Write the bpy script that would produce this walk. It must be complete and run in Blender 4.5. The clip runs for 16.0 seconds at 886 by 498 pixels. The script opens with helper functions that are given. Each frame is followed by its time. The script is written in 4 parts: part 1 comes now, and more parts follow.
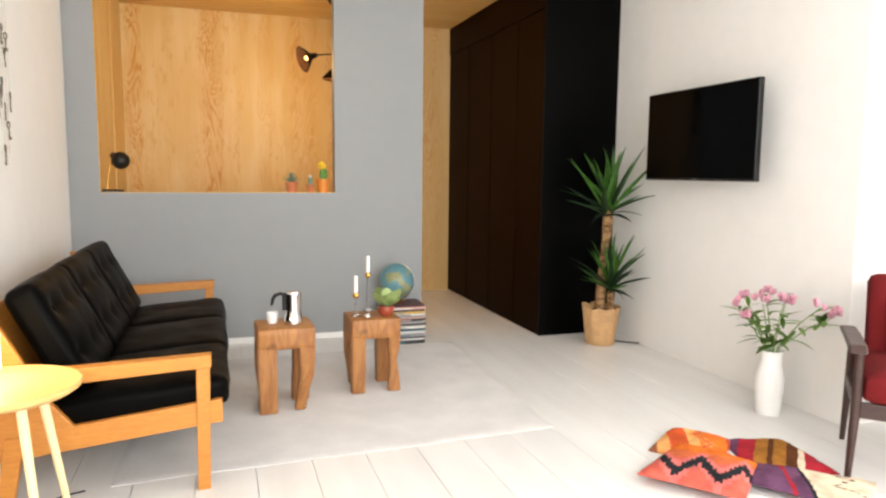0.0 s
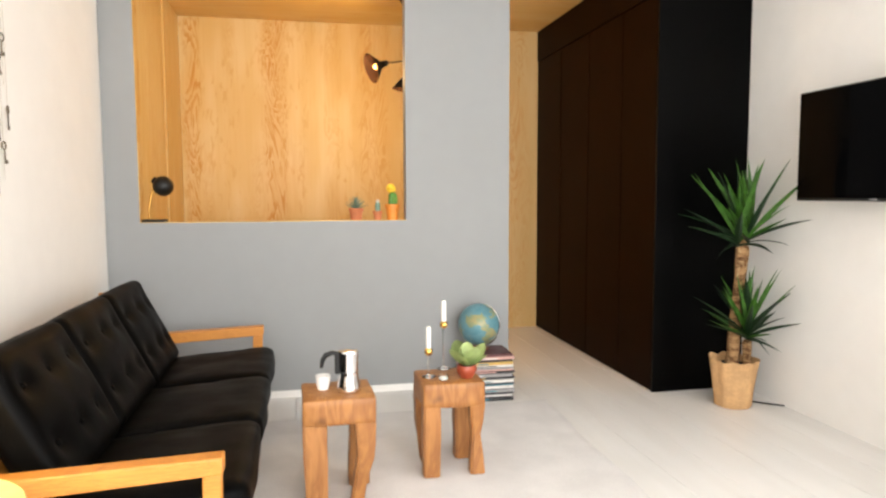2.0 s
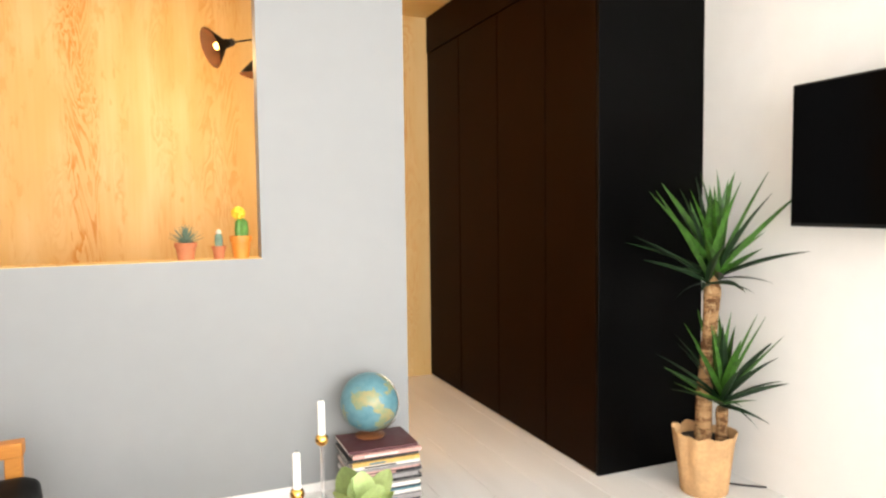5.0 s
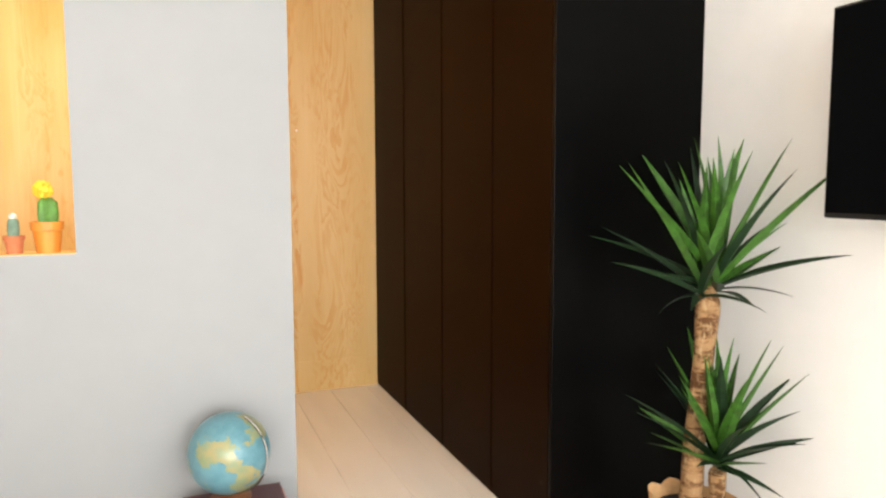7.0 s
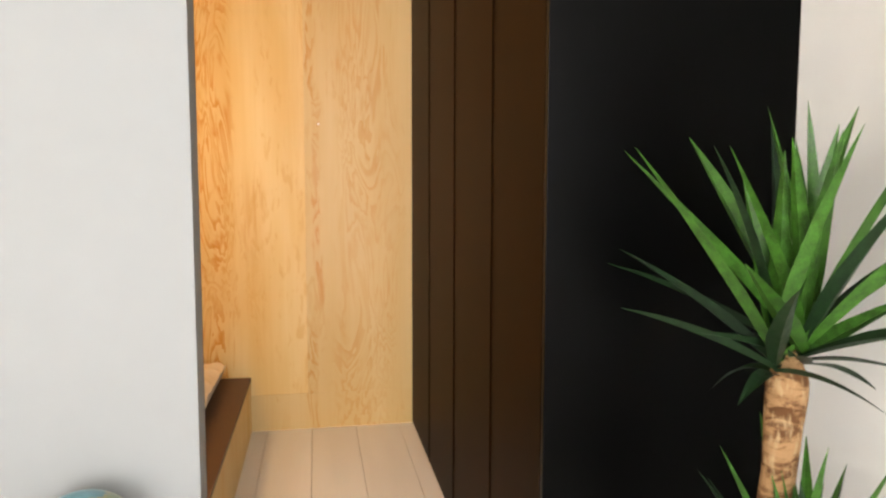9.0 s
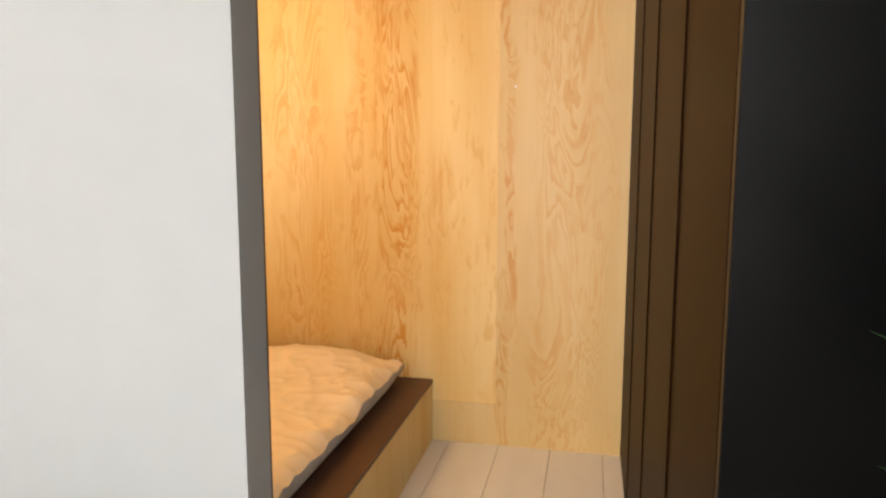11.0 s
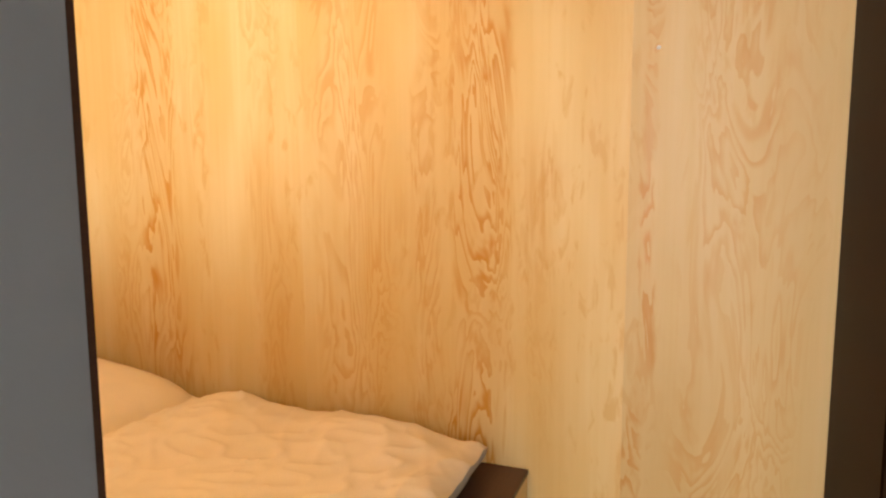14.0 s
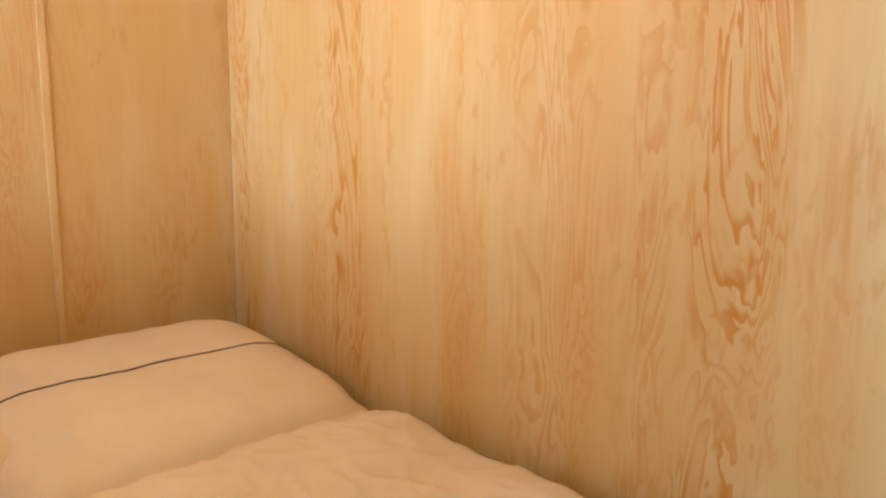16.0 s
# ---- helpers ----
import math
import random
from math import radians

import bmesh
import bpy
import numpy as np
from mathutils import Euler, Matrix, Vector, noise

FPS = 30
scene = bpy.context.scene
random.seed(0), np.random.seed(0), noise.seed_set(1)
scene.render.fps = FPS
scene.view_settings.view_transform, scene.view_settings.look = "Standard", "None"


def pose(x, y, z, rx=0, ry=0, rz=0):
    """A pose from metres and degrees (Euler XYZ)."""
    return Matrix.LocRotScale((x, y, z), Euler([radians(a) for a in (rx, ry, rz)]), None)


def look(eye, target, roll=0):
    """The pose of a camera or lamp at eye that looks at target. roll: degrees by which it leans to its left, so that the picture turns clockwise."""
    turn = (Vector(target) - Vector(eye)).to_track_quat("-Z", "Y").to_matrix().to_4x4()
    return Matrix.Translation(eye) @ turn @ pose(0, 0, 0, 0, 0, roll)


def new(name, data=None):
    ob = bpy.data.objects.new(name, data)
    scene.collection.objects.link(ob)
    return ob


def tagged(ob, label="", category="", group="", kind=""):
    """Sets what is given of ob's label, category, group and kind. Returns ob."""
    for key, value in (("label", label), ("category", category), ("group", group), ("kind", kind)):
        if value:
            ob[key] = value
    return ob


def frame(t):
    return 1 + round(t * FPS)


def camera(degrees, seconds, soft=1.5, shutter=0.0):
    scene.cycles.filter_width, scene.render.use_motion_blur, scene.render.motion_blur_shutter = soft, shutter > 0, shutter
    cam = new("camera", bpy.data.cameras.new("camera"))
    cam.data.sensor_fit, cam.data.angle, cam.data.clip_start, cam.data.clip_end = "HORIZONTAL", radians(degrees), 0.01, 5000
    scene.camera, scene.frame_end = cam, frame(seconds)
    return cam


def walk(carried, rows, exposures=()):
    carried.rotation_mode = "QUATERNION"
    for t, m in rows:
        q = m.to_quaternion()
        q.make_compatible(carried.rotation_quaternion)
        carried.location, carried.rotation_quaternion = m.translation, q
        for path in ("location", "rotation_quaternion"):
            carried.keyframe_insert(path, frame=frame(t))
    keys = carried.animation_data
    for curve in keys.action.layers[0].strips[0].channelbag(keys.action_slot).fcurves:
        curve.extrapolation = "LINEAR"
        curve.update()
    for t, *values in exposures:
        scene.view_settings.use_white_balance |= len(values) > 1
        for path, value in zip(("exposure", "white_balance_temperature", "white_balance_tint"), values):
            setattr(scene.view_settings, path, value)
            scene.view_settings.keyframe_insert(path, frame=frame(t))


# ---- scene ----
cam = camera(66.0, 16.0, soft=2.4)
PATH = [
    (0, (-1.593, -5.426, 1.327), (-0.973, -3.537, 1.109), 0.6),
    (0.5, (-1.524, -5.253, 1.317), (-0.998, -3.335, 1.107), 0.5),
    (1, (-1.489, -5.018, 1.327), (-1.041, -3.08, 1.124), 0.1),
    (1.5, (-1.466, -4.803, 1.346), (-1.041, -2.858, 1.155), -0.2),
    (2, (-1.391, -4.563, 1.347), (-0.995, -2.609, 1.186), -0.2),
    (2.5, (-1.347, -4.334, 1.359), (-0.948, -2.379, 1.215), -0.1),
    (3, (-1.347, -4.092, 1.372), (-0.886, -2.15, 1.243), -0.5),
    (3.5, (-1.313, -3.888, 1.382), (-0.787, -1.963, 1.257), -0.5),
    (4, (-1.251, -3.686, 1.392), (-0.664, -1.778, 1.273), -0.4),
    (4.5, (-1.19, -3.497, 1.39), (-0.525, -1.614, 1.276), -0.3),
    (5, (-1.146, -3.292, 1.408), (-0.388, -1.446, 1.282), -0.7),
    (7.5, (-0.164, -2.459, 1.39), (0.546, -0.599, 1.194), 0.2),
    (8, (0.055, -2.342, 1.378), (0.648, -0.442, 1.186), 0.3),
    (8.5, (0.207, -2.163, 1.379), (0.7, -0.233, 1.199), 0.6),
    (9, (0.343, -1.986, 1.385), (0.708, -0.027, 1.215), 0.1),
    (9.5, (0.507, -1.814, 1.367), (0.672, 0.173, 1.2), 1.0),
    (10, (0.685, -1.621, 1.403), (0.625, 0.367, 1.194), 0.8),
    (12.5, (0.736, -0.877, 1.394), (0.101, 1.001, 1.132), 0.0),
    (13, (0.649, -0.729, 1.389), (0.043, 1.164, 1.161), -0.2),
    (13.5, (0.561, -0.524, 1.409), (-0.065, 1.361, 1.173), -0.2),
    (14, (0.493, -0.31, 1.393), (-0.199, 1.551, 1.153), -0.2),
    (14.5, (0.436, -0.124, 1.41), (-0.363, 1.689, 1.135), -0.2),
    (15, (0.436, 0.05, 1.386), (-0.559, 1.762, 1.107), 0.4),
    (15.5, (0.41, 0.145, 1.338), (-0.74, 1.762, 1.092), 1.0),
    (16, (0.373, 0.415, 1.373), (-1.0, 1.838, 1.075), 0.8),
]
EXPOSURES = [(0, 0.06, 6500, 10), (0.5, 0.17, 6500, 10), (1.5, 0.29, 6500, 10), (2.5, 0.52, 6500, 10), (3, 0.78, 6500, 10), (3.5, 0.79, 6500, 10), (5, 0.79, 6500, 10), (8, 0.84, 6500, 10), (13, 0.80, 6500, 10), (14.5, 0.69, 5800, 10), (16, 0.55, 5050, 10)]
walk(cam, [(t, look(eye, target, roll)) for t, eye, target, roll in PATH], EXPOSURES)

# ---- world and light ----
world = bpy.data.worlds.new("world")
scene.world = world
world.use_nodes = True
wn = world.node_tree.nodes
sky = wn.new("ShaderNodeTexSky")
sky.sky_type = "NISHITA"
sky.sun_disc = False
sky.sun_elevation = radians(40)
sky.sun_rotation = radians(200)
wn["Background"].inputs["Strength"].default_value = 0.12
world.node_tree.links.new(sky.outputs[0], wn["Background"].inputs["Color"])


def area_lamp(name, m, sx, sy, power, color):
    d = bpy.data.lights.new(name, "AREA")
    d.shape, d.size, d.size_y, d.energy, d.color = "RECTANGLE", sx, sy, power, color
    ob = new(name, d)
    ob.matrix_world = m
    return ob


def bulb_lamp(name, place, power, color, radius):
    d = bpy.data.lights.new(name, "POINT")
    d.energy, d.color, d.shadow_soft_size = power, color, radius
    ob = new(name, d)
    ob.location = place
    return ob


# daylight of the street windows behind the walker, and of the window in the side bay
area_lamp("window_daylight", look((-0.4, -6.93, 1.75), (-0.4, 0, 1.4)), 3.5, 2.1, 200, (1.0, 0.98, 0.95))
area_lamp("bay_daylight", look((2.05, -4.6, 1.7), (-2.5, -3.8, 0.9)), 1.7, 2.0, 60, (1.0, 0.98, 0.96))
# the lit heads of the wall lamp over the bed
bulb_lamp("sconce_bulb_light", (-0.92, 0.88, 2.29), 11.0, (1.0, 0.64, 0.27), 0.03)
bulb_lamp("sconce_reading_light", (-0.645, 0.545, 2.00), 17.0, (1.0, 0.64, 0.27), 0.03)
bulb_lamp("table_lamp_light", (-2.375, -2.84, 0.74), 7.0, (1.0, 0.74, 0.42), 0.05)


# ---- materials ----
class Nodes:
    """A short way to write node materials."""

    def __init__(self, name):
        self.mat = bpy.data.materials.new(name)
        self.mat.use_nodes = True
        self.tree = self.mat.node_tree
        self.bsdf = self.tree.nodes["Principled BSDF"]

    def add(self, kind, **given):
        n = self.tree.nodes.new(kind)
        for k, v in given.items():
            setattr(n, k, v)
        return n

    def link(self, a, b):
        self.tree.links.new(a, b)

    def value(self, sock, v):
        if hasattr(v, "is_output"):
            self.link(v, sock)
        else:
            sock.default_value = v

    def math(self, op, a, b=0.0, c=0.0):
        n = self.add("ShaderNodeMath", operation=op)
        for i, v in enumerate((a, b, c)):
            self.value(n.inputs[i], v)
        return n.outputs[0]

    def place(self, scale=(1, 1, 1), rot=(0, 0, 0)):
        c = self.add("ShaderNodeTexCoord")
        m = self.add("ShaderNodeMapping")
        m.inputs["Scale"].default_value = scale
        m.inputs["Rotation"].default_value = rot
        self.link(c.outputs["Object"], m.inputs["Vector"])
        return m.outputs[0]

    def noise(self, vec, scale=1.0, detail=3.0, rough=0.5, distort=0.0):
        n = self.add("ShaderNodeTexNoise")
        self.link(vec, n.inputs["Vector"])
        for k, v in (("Scale", scale), ("Detail", detail), ("Roughness", rough), ("Distortion", distort)):
            n.inputs[k].default_value = v
        return n.outputs["Fac"]

    def ramp(self, fac, lo, hi, a=0.0, b=1.0):
        n = self.add("ShaderNodeMapRange")
        n.interpolation_type = "SMOOTHSTEP"
        self.value(n.inputs[0], fac)
        for i, v in enumerate((lo, hi, a, b)):
            n.inputs[i + 1].default_value = v
        return n.outputs[0]

    def mix(self, fac, a, b):
        n = self.add("ShaderNodeMix", data_type="RGBA")
        self.value(n.inputs[0], fac)
        for i, v in ((6, a), (7, b)):
            self.value(n.inputs[i], (*v, 1) if isinstance(v, tuple) else v)
        return n.outputs[2]

    def bump(self, height, strength, distance=0.01):
        n = self.add("ShaderNodeBump")
        n.inputs["Strength"].default_value = strength
        n.inputs["Distance"].default_value = distance
        self.link(height, n.inputs["Height"])
        self.link(n.outputs[0], self.bsdf.inputs["Normal"])

    def done(self, color, rough=0.5, metal=0.0, spec=0.5):
        self.value(self.bsdf.inputs["Base Color"], (*color, 1) if isinstance(color, tuple) else color)
        self.value(self.bsdf.inputs["Roughness"], rough)
        self.bsdf.inputs["Metallic"].default_value = metal
        self.bsdf.inputs["Specular IOR Level"].default_value = spec
        return self.mat


def plain(name, color, rough=0.5, metal=0.0, vary=0.12, scale=6.0, fine=90.0, relief=0.15, spec=0.5):
    """A surface with cloudy variation, fine grain and a little relief."""
    n = Nodes(name)
    v = n.place()
    a, b = n.noise(v, scale, 3), n.noise(v, fine, 2)
    dark = tuple(c * (1 - vary) for c in color)
    light = tuple(min(1, c * (1 + vary * 0.6)) for c in color)
    col = n.mix(n.ramp(n.math("MULTIPLY_ADD", b, 0.35, n.math("MULTIPLY", a, 0.65)), 0.3, 0.7), dark, light)
    n.bump(b, relief, 0.002)
    return n.done(col, n.ramp(a, 0.3, 0.7, max(0.02, rough - 0.06), min(1, rough + 0.06)), metal, spec)


def plywood(name, stretch, marks=(), light=(0.685, 0.462, 0.160), dark=(0.55, 0.248, 0.022), pale=(0.74, 0.560, 0.262), every=0.42):
    """Rotary-cut pine: pale sheets with flamed figure. stretch: scale along x, y, z, small along the grain. marks: (x, half width, strength)."""
    n = Nodes(name)
    v = n.place()
    sep = n.add("ShaderNodeSeparateXYZ")
    n.link(v, sep.inputs[0])
    g = n.place(stretch)
    info = n.add("ShaderNodeObjectInfo")
    off = n.add("ShaderNodeVectorMath", operation="ADD")
    n.link(g, off.inputs[0])
    n.link(info.outputs["Random"], off.inputs[1])
    field = n.noise(off.outputs[0], 0.9, 4.0, 0.50, 1.1)
    saw = n.math("FRACT", n.math("MULTIPLY", field, 14.0))
    # late wood: a slow rise in colour, then a sharp edge
    lines = n.math("MULTIPLY", n.ramp(saw, 0.30, 0.86), n.ramp(saw, 1.0, 0.93))
    broad = n.ramp(n.noise(off.outputs[0], 0.55, 1.0), 0.50, 0.72)
    mask = n.math("MULTIPLY", broad, every)
    # the flamed streaks waver on their way up
    sway = n.noise(n.place((0.4, 0.4, 1.6)), 1.0, 2.0)
    edge = n.noise(n.place((9, 9, 3.5)), 1.0, 3.0)
    wav = n.math("ADD", n.math("MULTIPLY_ADD", sway, 0.16, sep.outputs[0]), n.math("MULTIPLY_ADD", edge, 0.10, -0.13))
    for c, w, k in marks:
        d = n.math("ABSOLUTE", n.math("SUBTRACT", wav, c))
        mask = n.math("MAXIMUM", mask, n.ramp(d, w, w * 0.45, 0.0, k))
    patch = n.ramp(n.noise(off.outputs[0], 1.7, 2.0), 0.34, 0.58, 0.38, 1.0)
    fig = n.math("MULTIPLY", n.math("MULTIPLY", lines, patch), mask)
    fine = n.noise(n.place(tuple(60 if s > 2 else 1.5 for s in stretch)), 1.0, 2.0)
    fleck = n.noise(n.place(tuple(26 if s > 2 else 7.0 for s in stretch)), 1.0, 3.0, 0.55, 0.6)
    zone = n.ramp(n.noise(off.outputs[0], 0.7, 1.0), 0.46, 0.60)
    base = n.mix(n.ramp(n.noise(off.outputs[0], 0.8, 2.0), 0.3, 0.7), light, pale)
    base = n.mix(n.ramp(fine, 0.35, 0.75, 0.0, 0.13), base, tuple(0.75 * a + 0.25 * b for a, b in zip(dark, light)))
    base = n.mix(n.math("MULTIPLY", n.ramp(fleck, 0.54, 0.66, 0.0, 0.55), zone), base, tuple(0.6 * a + 0.4 * b for a, b in zip(dark, light)))
    base = n.mix(n.math("MULTIPLY", mask, 0.16), base, dark)
    base = n.mix(n.math("MULTIPLY", info.outputs["Random"], 0.22), base, tuple(c * 0.80 for c in light))
    col = n.mix(fig, base, dark)
    n.bump(fine, 0.08, 0.001)
    return n.done(col, n.ramp(fine, 0.3, 0.7, 0.42, 0.55))


def wood(name, light, dark, stretch, rough=0.45, knots=0.0):
    n = Nodes(name)
    g = n.place(stretch)
    a = n.noise(g, 1.0, 4.0, 0.6, 0.8)
    rings = n.math("PINGPONG", n.math("MULTIPLY", a, 7.0), 0.5)
    fine = n.noise(g, 5.0, 3.0)
    col = n.mix(n.math("MULTIPLY_ADD", rings, 1.1, n.math("MULTIPLY", fine, 0.45)), dark, light)
    if knots:
        k = n.noise(n.place((7, 7, 5)), 1.0, 2.0)
        col = n.mix(n.ramp(k, 0.62, 0.74, 0.0, knots), col, tuple(c * 0.35 for c in dark))
    n.bump(fine, 0.2, 0.002)
    return n.done(col, rough)


def bark(name):
    """Fibrous yucca bark: brown leaf scars with pale ragged rims."""
    n = Nodes(name)
    a = n.noise(n.place((16, 16, 46)), 1.0, 3.0, 0.6, 0.8)
    b = n.noise(n.place((70, 70, 22)), 1.0, 3.0)
    col = n.mix(n.ramp(a, 0.38, 0.58), (0.115, 0.052, 0.020), (0.34, 0.20, 0.095))
    col = n.mix(n.ramp(b, 0.52, 0.72, 0.0, 0.6), col, (0.50, 0.36, 0.20))
    n.bump(n.math("ADD", a, n.math("MULTIPLY", b, 0.4)), 0.9, 0.008)
    return n.done(col, 0.9, 0, 0.2)


def glow(name, color, strength):
    n = Nodes(name)
    n.bsdf.inputs["Emission Color"].default_value = (*color, 1)
    n.bsdf.inputs["Emission Strength"].default_value = strength
    return n.done(color, 0.5)


def kilim(name, turn, bands, zigzag=None):
    """Woven wool: bands of colour across one direction, ragged at their joins; zigzag: (offset, period, height, width, colour, inner colour)."""
    n = Nodes(name)
    v = n.place((1, 1, 1), (0, 0, radians(turn)))
    sep = n.add("ShaderNodeSeparateXYZ")
    n.link(v, sep.inputs[0])
    x, y = sep.outputs[0], sep.outputs[1]
    rag = n.noise(n.place((45, 45, 45)), 1.0, 2.0)
    u = n.math("MULTIPLY_ADD", rag, 0.022, x)
    r = n.add("ShaderNodeValToRGB")
    r.color_ramp.interpolation = "CONSTANT"
    n.link(n.math("ADD", n.math("MULTIPLY", u, 1.6), 0.48), r.inputs[0])
    for k, (at, c) in enumerate(bands):
        e = r.color_ramp.elements[k] if k < 2 else r.color_ramp.elements.new(at)
        e.position, e.color = at, (*c, 1)
    col = r.outputs[0]
    if zigzag:
        o, period, height, width, ink, inner = zigzag
        tri = n.math("SNAP", n.math("PINGPONG", n.math("ADD", y, 5.0), period), 0.016)
        line = n.math("SUBTRACT", n.math("SUBTRACT", u, o), n.math("MULTIPLY", tri, height / period))
        step = n.math("MULTIPLY_ADD", n.math("PINGPONG", y, 0.014), 1.2, n.math("ABSOLUTE", line))
        col = n.mix(n.math("LESS_THAN", step, width * 1.9), col, inner)
        col = n.mix(n.math("LESS_THAN", step, width), col, ink)
    wool = n.noise(n.place((14, 14, 14)), 1.0, 4.0)
    shade = n.add("ShaderNodeHueSaturation")
    n.link(col, shade.inputs["Color"])
    n.link(n.ramp(wool, 0.3, 0.7, 0.72, 1.15), shade.inputs["Value"])
    weave = n.noise(n.place((260, 90, 260)), 1.0, 1.0)
    n.bump(weave, 0.5, 0.003)
    return n.done(shade.outputs[0], 0.95, 0, 0.1)


def glass(name, tint=(1, 1, 1)):
    n = Nodes(name)
    n.bsdf.inputs["Transmission Weight"].default_value = 1.0
    n.bsdf.inputs["IOR"].default_value = 1.45
    return n.done(tint, 0.02)


def globe_paper(name):
    n = Nodes(name)
    v = n.place((1, 1, 1))
    a = n.noise(v, 9.0, 5.0, 0.55)
    b = n.noise(v, 30.0, 3.0)
    land = n.mix(n.ramp(b, 0.35, 0.65), (0.34, 0.29, 0.13), (0.22, 0.27, 0.15))
    sea = n.mix(n.ramp(b, 0.3, 0.7), (0.085, 0.225, 0.27), (0.13, 0.28, 0.33))
    return n.done(n.mix(n.ramp(a, 0.525, 0.545), sea, land), 0.28)


def paint(name, color, rough, spec=0.3, roller=0.12):
    """Rolled wall paint with faint clouding and roller stipple."""
    n = Nodes(name)
    v = n.place()
    big, small = n.noise(v, 0.9, 3), n.noise(v, 140, 2)
    mid = n.noise(v, 9, 4)
    col = n.mix(n.ramp(n.math("MULTIPLY_ADD", mid, 0.4, n.math("MULTIPLY", big, 0.6)), 0.3, 0.7), tuple(c * 0.955 for c in color), color)
    n.bump(small, roller, 0.002)
    return n.done(col, rough, 0, spec)


def floor_paint(name):
    n = Nodes(name)
    v = n.place((5, 0.8, 5))
    info = n.add("ShaderNodeObjectInfo")
    a = n.noise(v, 1.3, 4)
    f = n.noise(n.place((60, 3, 60)), 1, 3)
    wear = n.ramp(n.noise(n.place((3, 3, 3)), 2.0, 6, 0.65), 0.66, 0.78, 0.0, 0.35)
    col = n.mix(n.ramp(a, 0.3, 0.7), (0.74, 0.725, 0.70), (0.80, 0.79, 0.77))
    col = n.mix(n.math("MULTIPLY", info.outputs["Random"], 0.35), col, (0.72, 0.70, 0.67))
    col = n.mix(wear, col, (0.60, 0.55, 0.49))
    n.bump(f, 0.18, 0.002)
    return n.done(col, n.ramp(a, 0.3, 0.7, 0.30, 0.42), 0, 0.4)


M_WHITE = paint("white_wall_paint", (0.86, 0.845, 0.82), 0.75)
M_GREY = paint("grey_wall_paint", (0.308, 0.318, 0.322), 0.62)
M_CEIL = paint("ceiling_paint", (0.80, 0.80, 0.79), 0.85)
M_FLOOR = floor_paint("white_painted_boards")
M_GAP = plain("dark_board_gap", (0.10, 0.085, 0.07), 0.9)
M_PLY = plywood("pine_plywood", (6.0, 6.0, 1.25), ((-0.22, 0.14, 1.0), (-0.42, 0.06, 0.5), (-0.72, 0.20, 0.50), (-1.63, 0.14, 1.0), (-1.10, 0.10, 0.30), (0.62, 0.20, 0.34), (0.33, 0.03, 0.35), (-2.36, 0.08, 0.9)))
M_PLYR = plywood("pine_plywood_offcut", (5.0, 5.0, 1.2), ((0.62, 0.22, 0.55), (0.33, 0.035, 0.9)), (0.60, 0.415, 0.165), (0.52, 0.250, 0.040), (0.65, 0.480, 0.225))
M_PLYC = plywood("pine_plywood_ceiling", (0.85, 4.6, 4.6))
M_PLYE = wood("plywood_edge", (0.62, 0.40, 0.19), (0.42, 0.22, 0.08), (2, 2, 90), 0.6)


def satin(name, color, rough, spec):
    """Even satin laminate with the faintest clouding in its colour."""
    n = Nodes(name)
    a = n.noise(n.place(), 3.0, 3)
    return n.done(n.mix(n.ramp(a, 0.3, 0.7), tuple(c * 0.8 for c in color), color), rough, 0, spec)


M_BLACK = satin("black_laminate", (0.0007, 0.0007, 0.0007), 0.34, 0.062)
M_DOOR = satin("brown_black_laminate", (0.0110, 0.0038, 0.0011), 0.40, 0.018)
M_SCREEN = plain("tv_glass", (0.0015, 0.0015, 0.0017), 0.10, relief=0.0, spec=0.035)
M_TVCASE = plain("black_plastic", (0.006, 0.006, 0.0065), 0.4, spec=0.3)
M_LEATHER = plain("black_leather", (0.0014, 0.0013, 0.0013), 0.46, vary=0.3, fine=160, relief=0.35, spec=0.045)
M_TEAK = wood("warm_oak", (0.58, 0.245, 0.042), (0.43, 0.155, 0.022), (4, 4, 30), 0.42)
M_STOOL = wood("raw_teak_block", (0.44, 0.195, 0.055), (0.21, 0.075, 0.018), (6, 6, 1.6), 0.5, 0.75)
M_DECK = wood("dark_brown_film_plywood", (0.085, 0.035, 0.018), (0.055, 0.022, 0.012), (30, 3, 30), 0.5)
M_LINEN = plain("cream_bed_linen", (0.84, 0.72, 0.55), 0.9, vary=0.06, scale=5, fine=220, relief=0.3, spec=0.15)
M_MATT = plain("mattress_ticking", (0.70, 0.68, 0.64), 0.9, spec=0.15)
M_PIPING = plain("brown_piping", (0.06, 0.03, 0.02), 0.8)
M_RUG = plain("pale_grey_wool_rug", (0.69, 0.675, 0.665), 0.97, vary=0.10, scale=4, fine=130, relief=0.8, spec=0.1)
M_STEEL = plain("polished_aluminium", (0.78, 0.78, 0.79), 0.16, 1.0, vary=0.05, relief=0.02)
M_BRASS = plain("brass", (0.80, 0.48, 0.13), 0.22, 1.0, vary=0.1, relief=0.02)
M_METALB = plain("black_metal", (0.007, 0.006, 0.005), 0.38, vary=0.2, spec=0.35)
M_COPPER = plain("copper_brown_enamel", (0.012, 0.004, 0.0012), 0.6, vary=0.15, spec=0.05)
M_GLAZE = plain("red_brown_glaze", (0.30, 0.055, 0.025), 0.3, vary=0.2)
M_DULL = plain("dull_dark_metal", (0.006, 0.0045, 0.0035), 0.6, spec=0.12)
M_WAX = plain("white_candle_wax", (0.85, 0.83, 0.78), 0.5, vary=0.03)
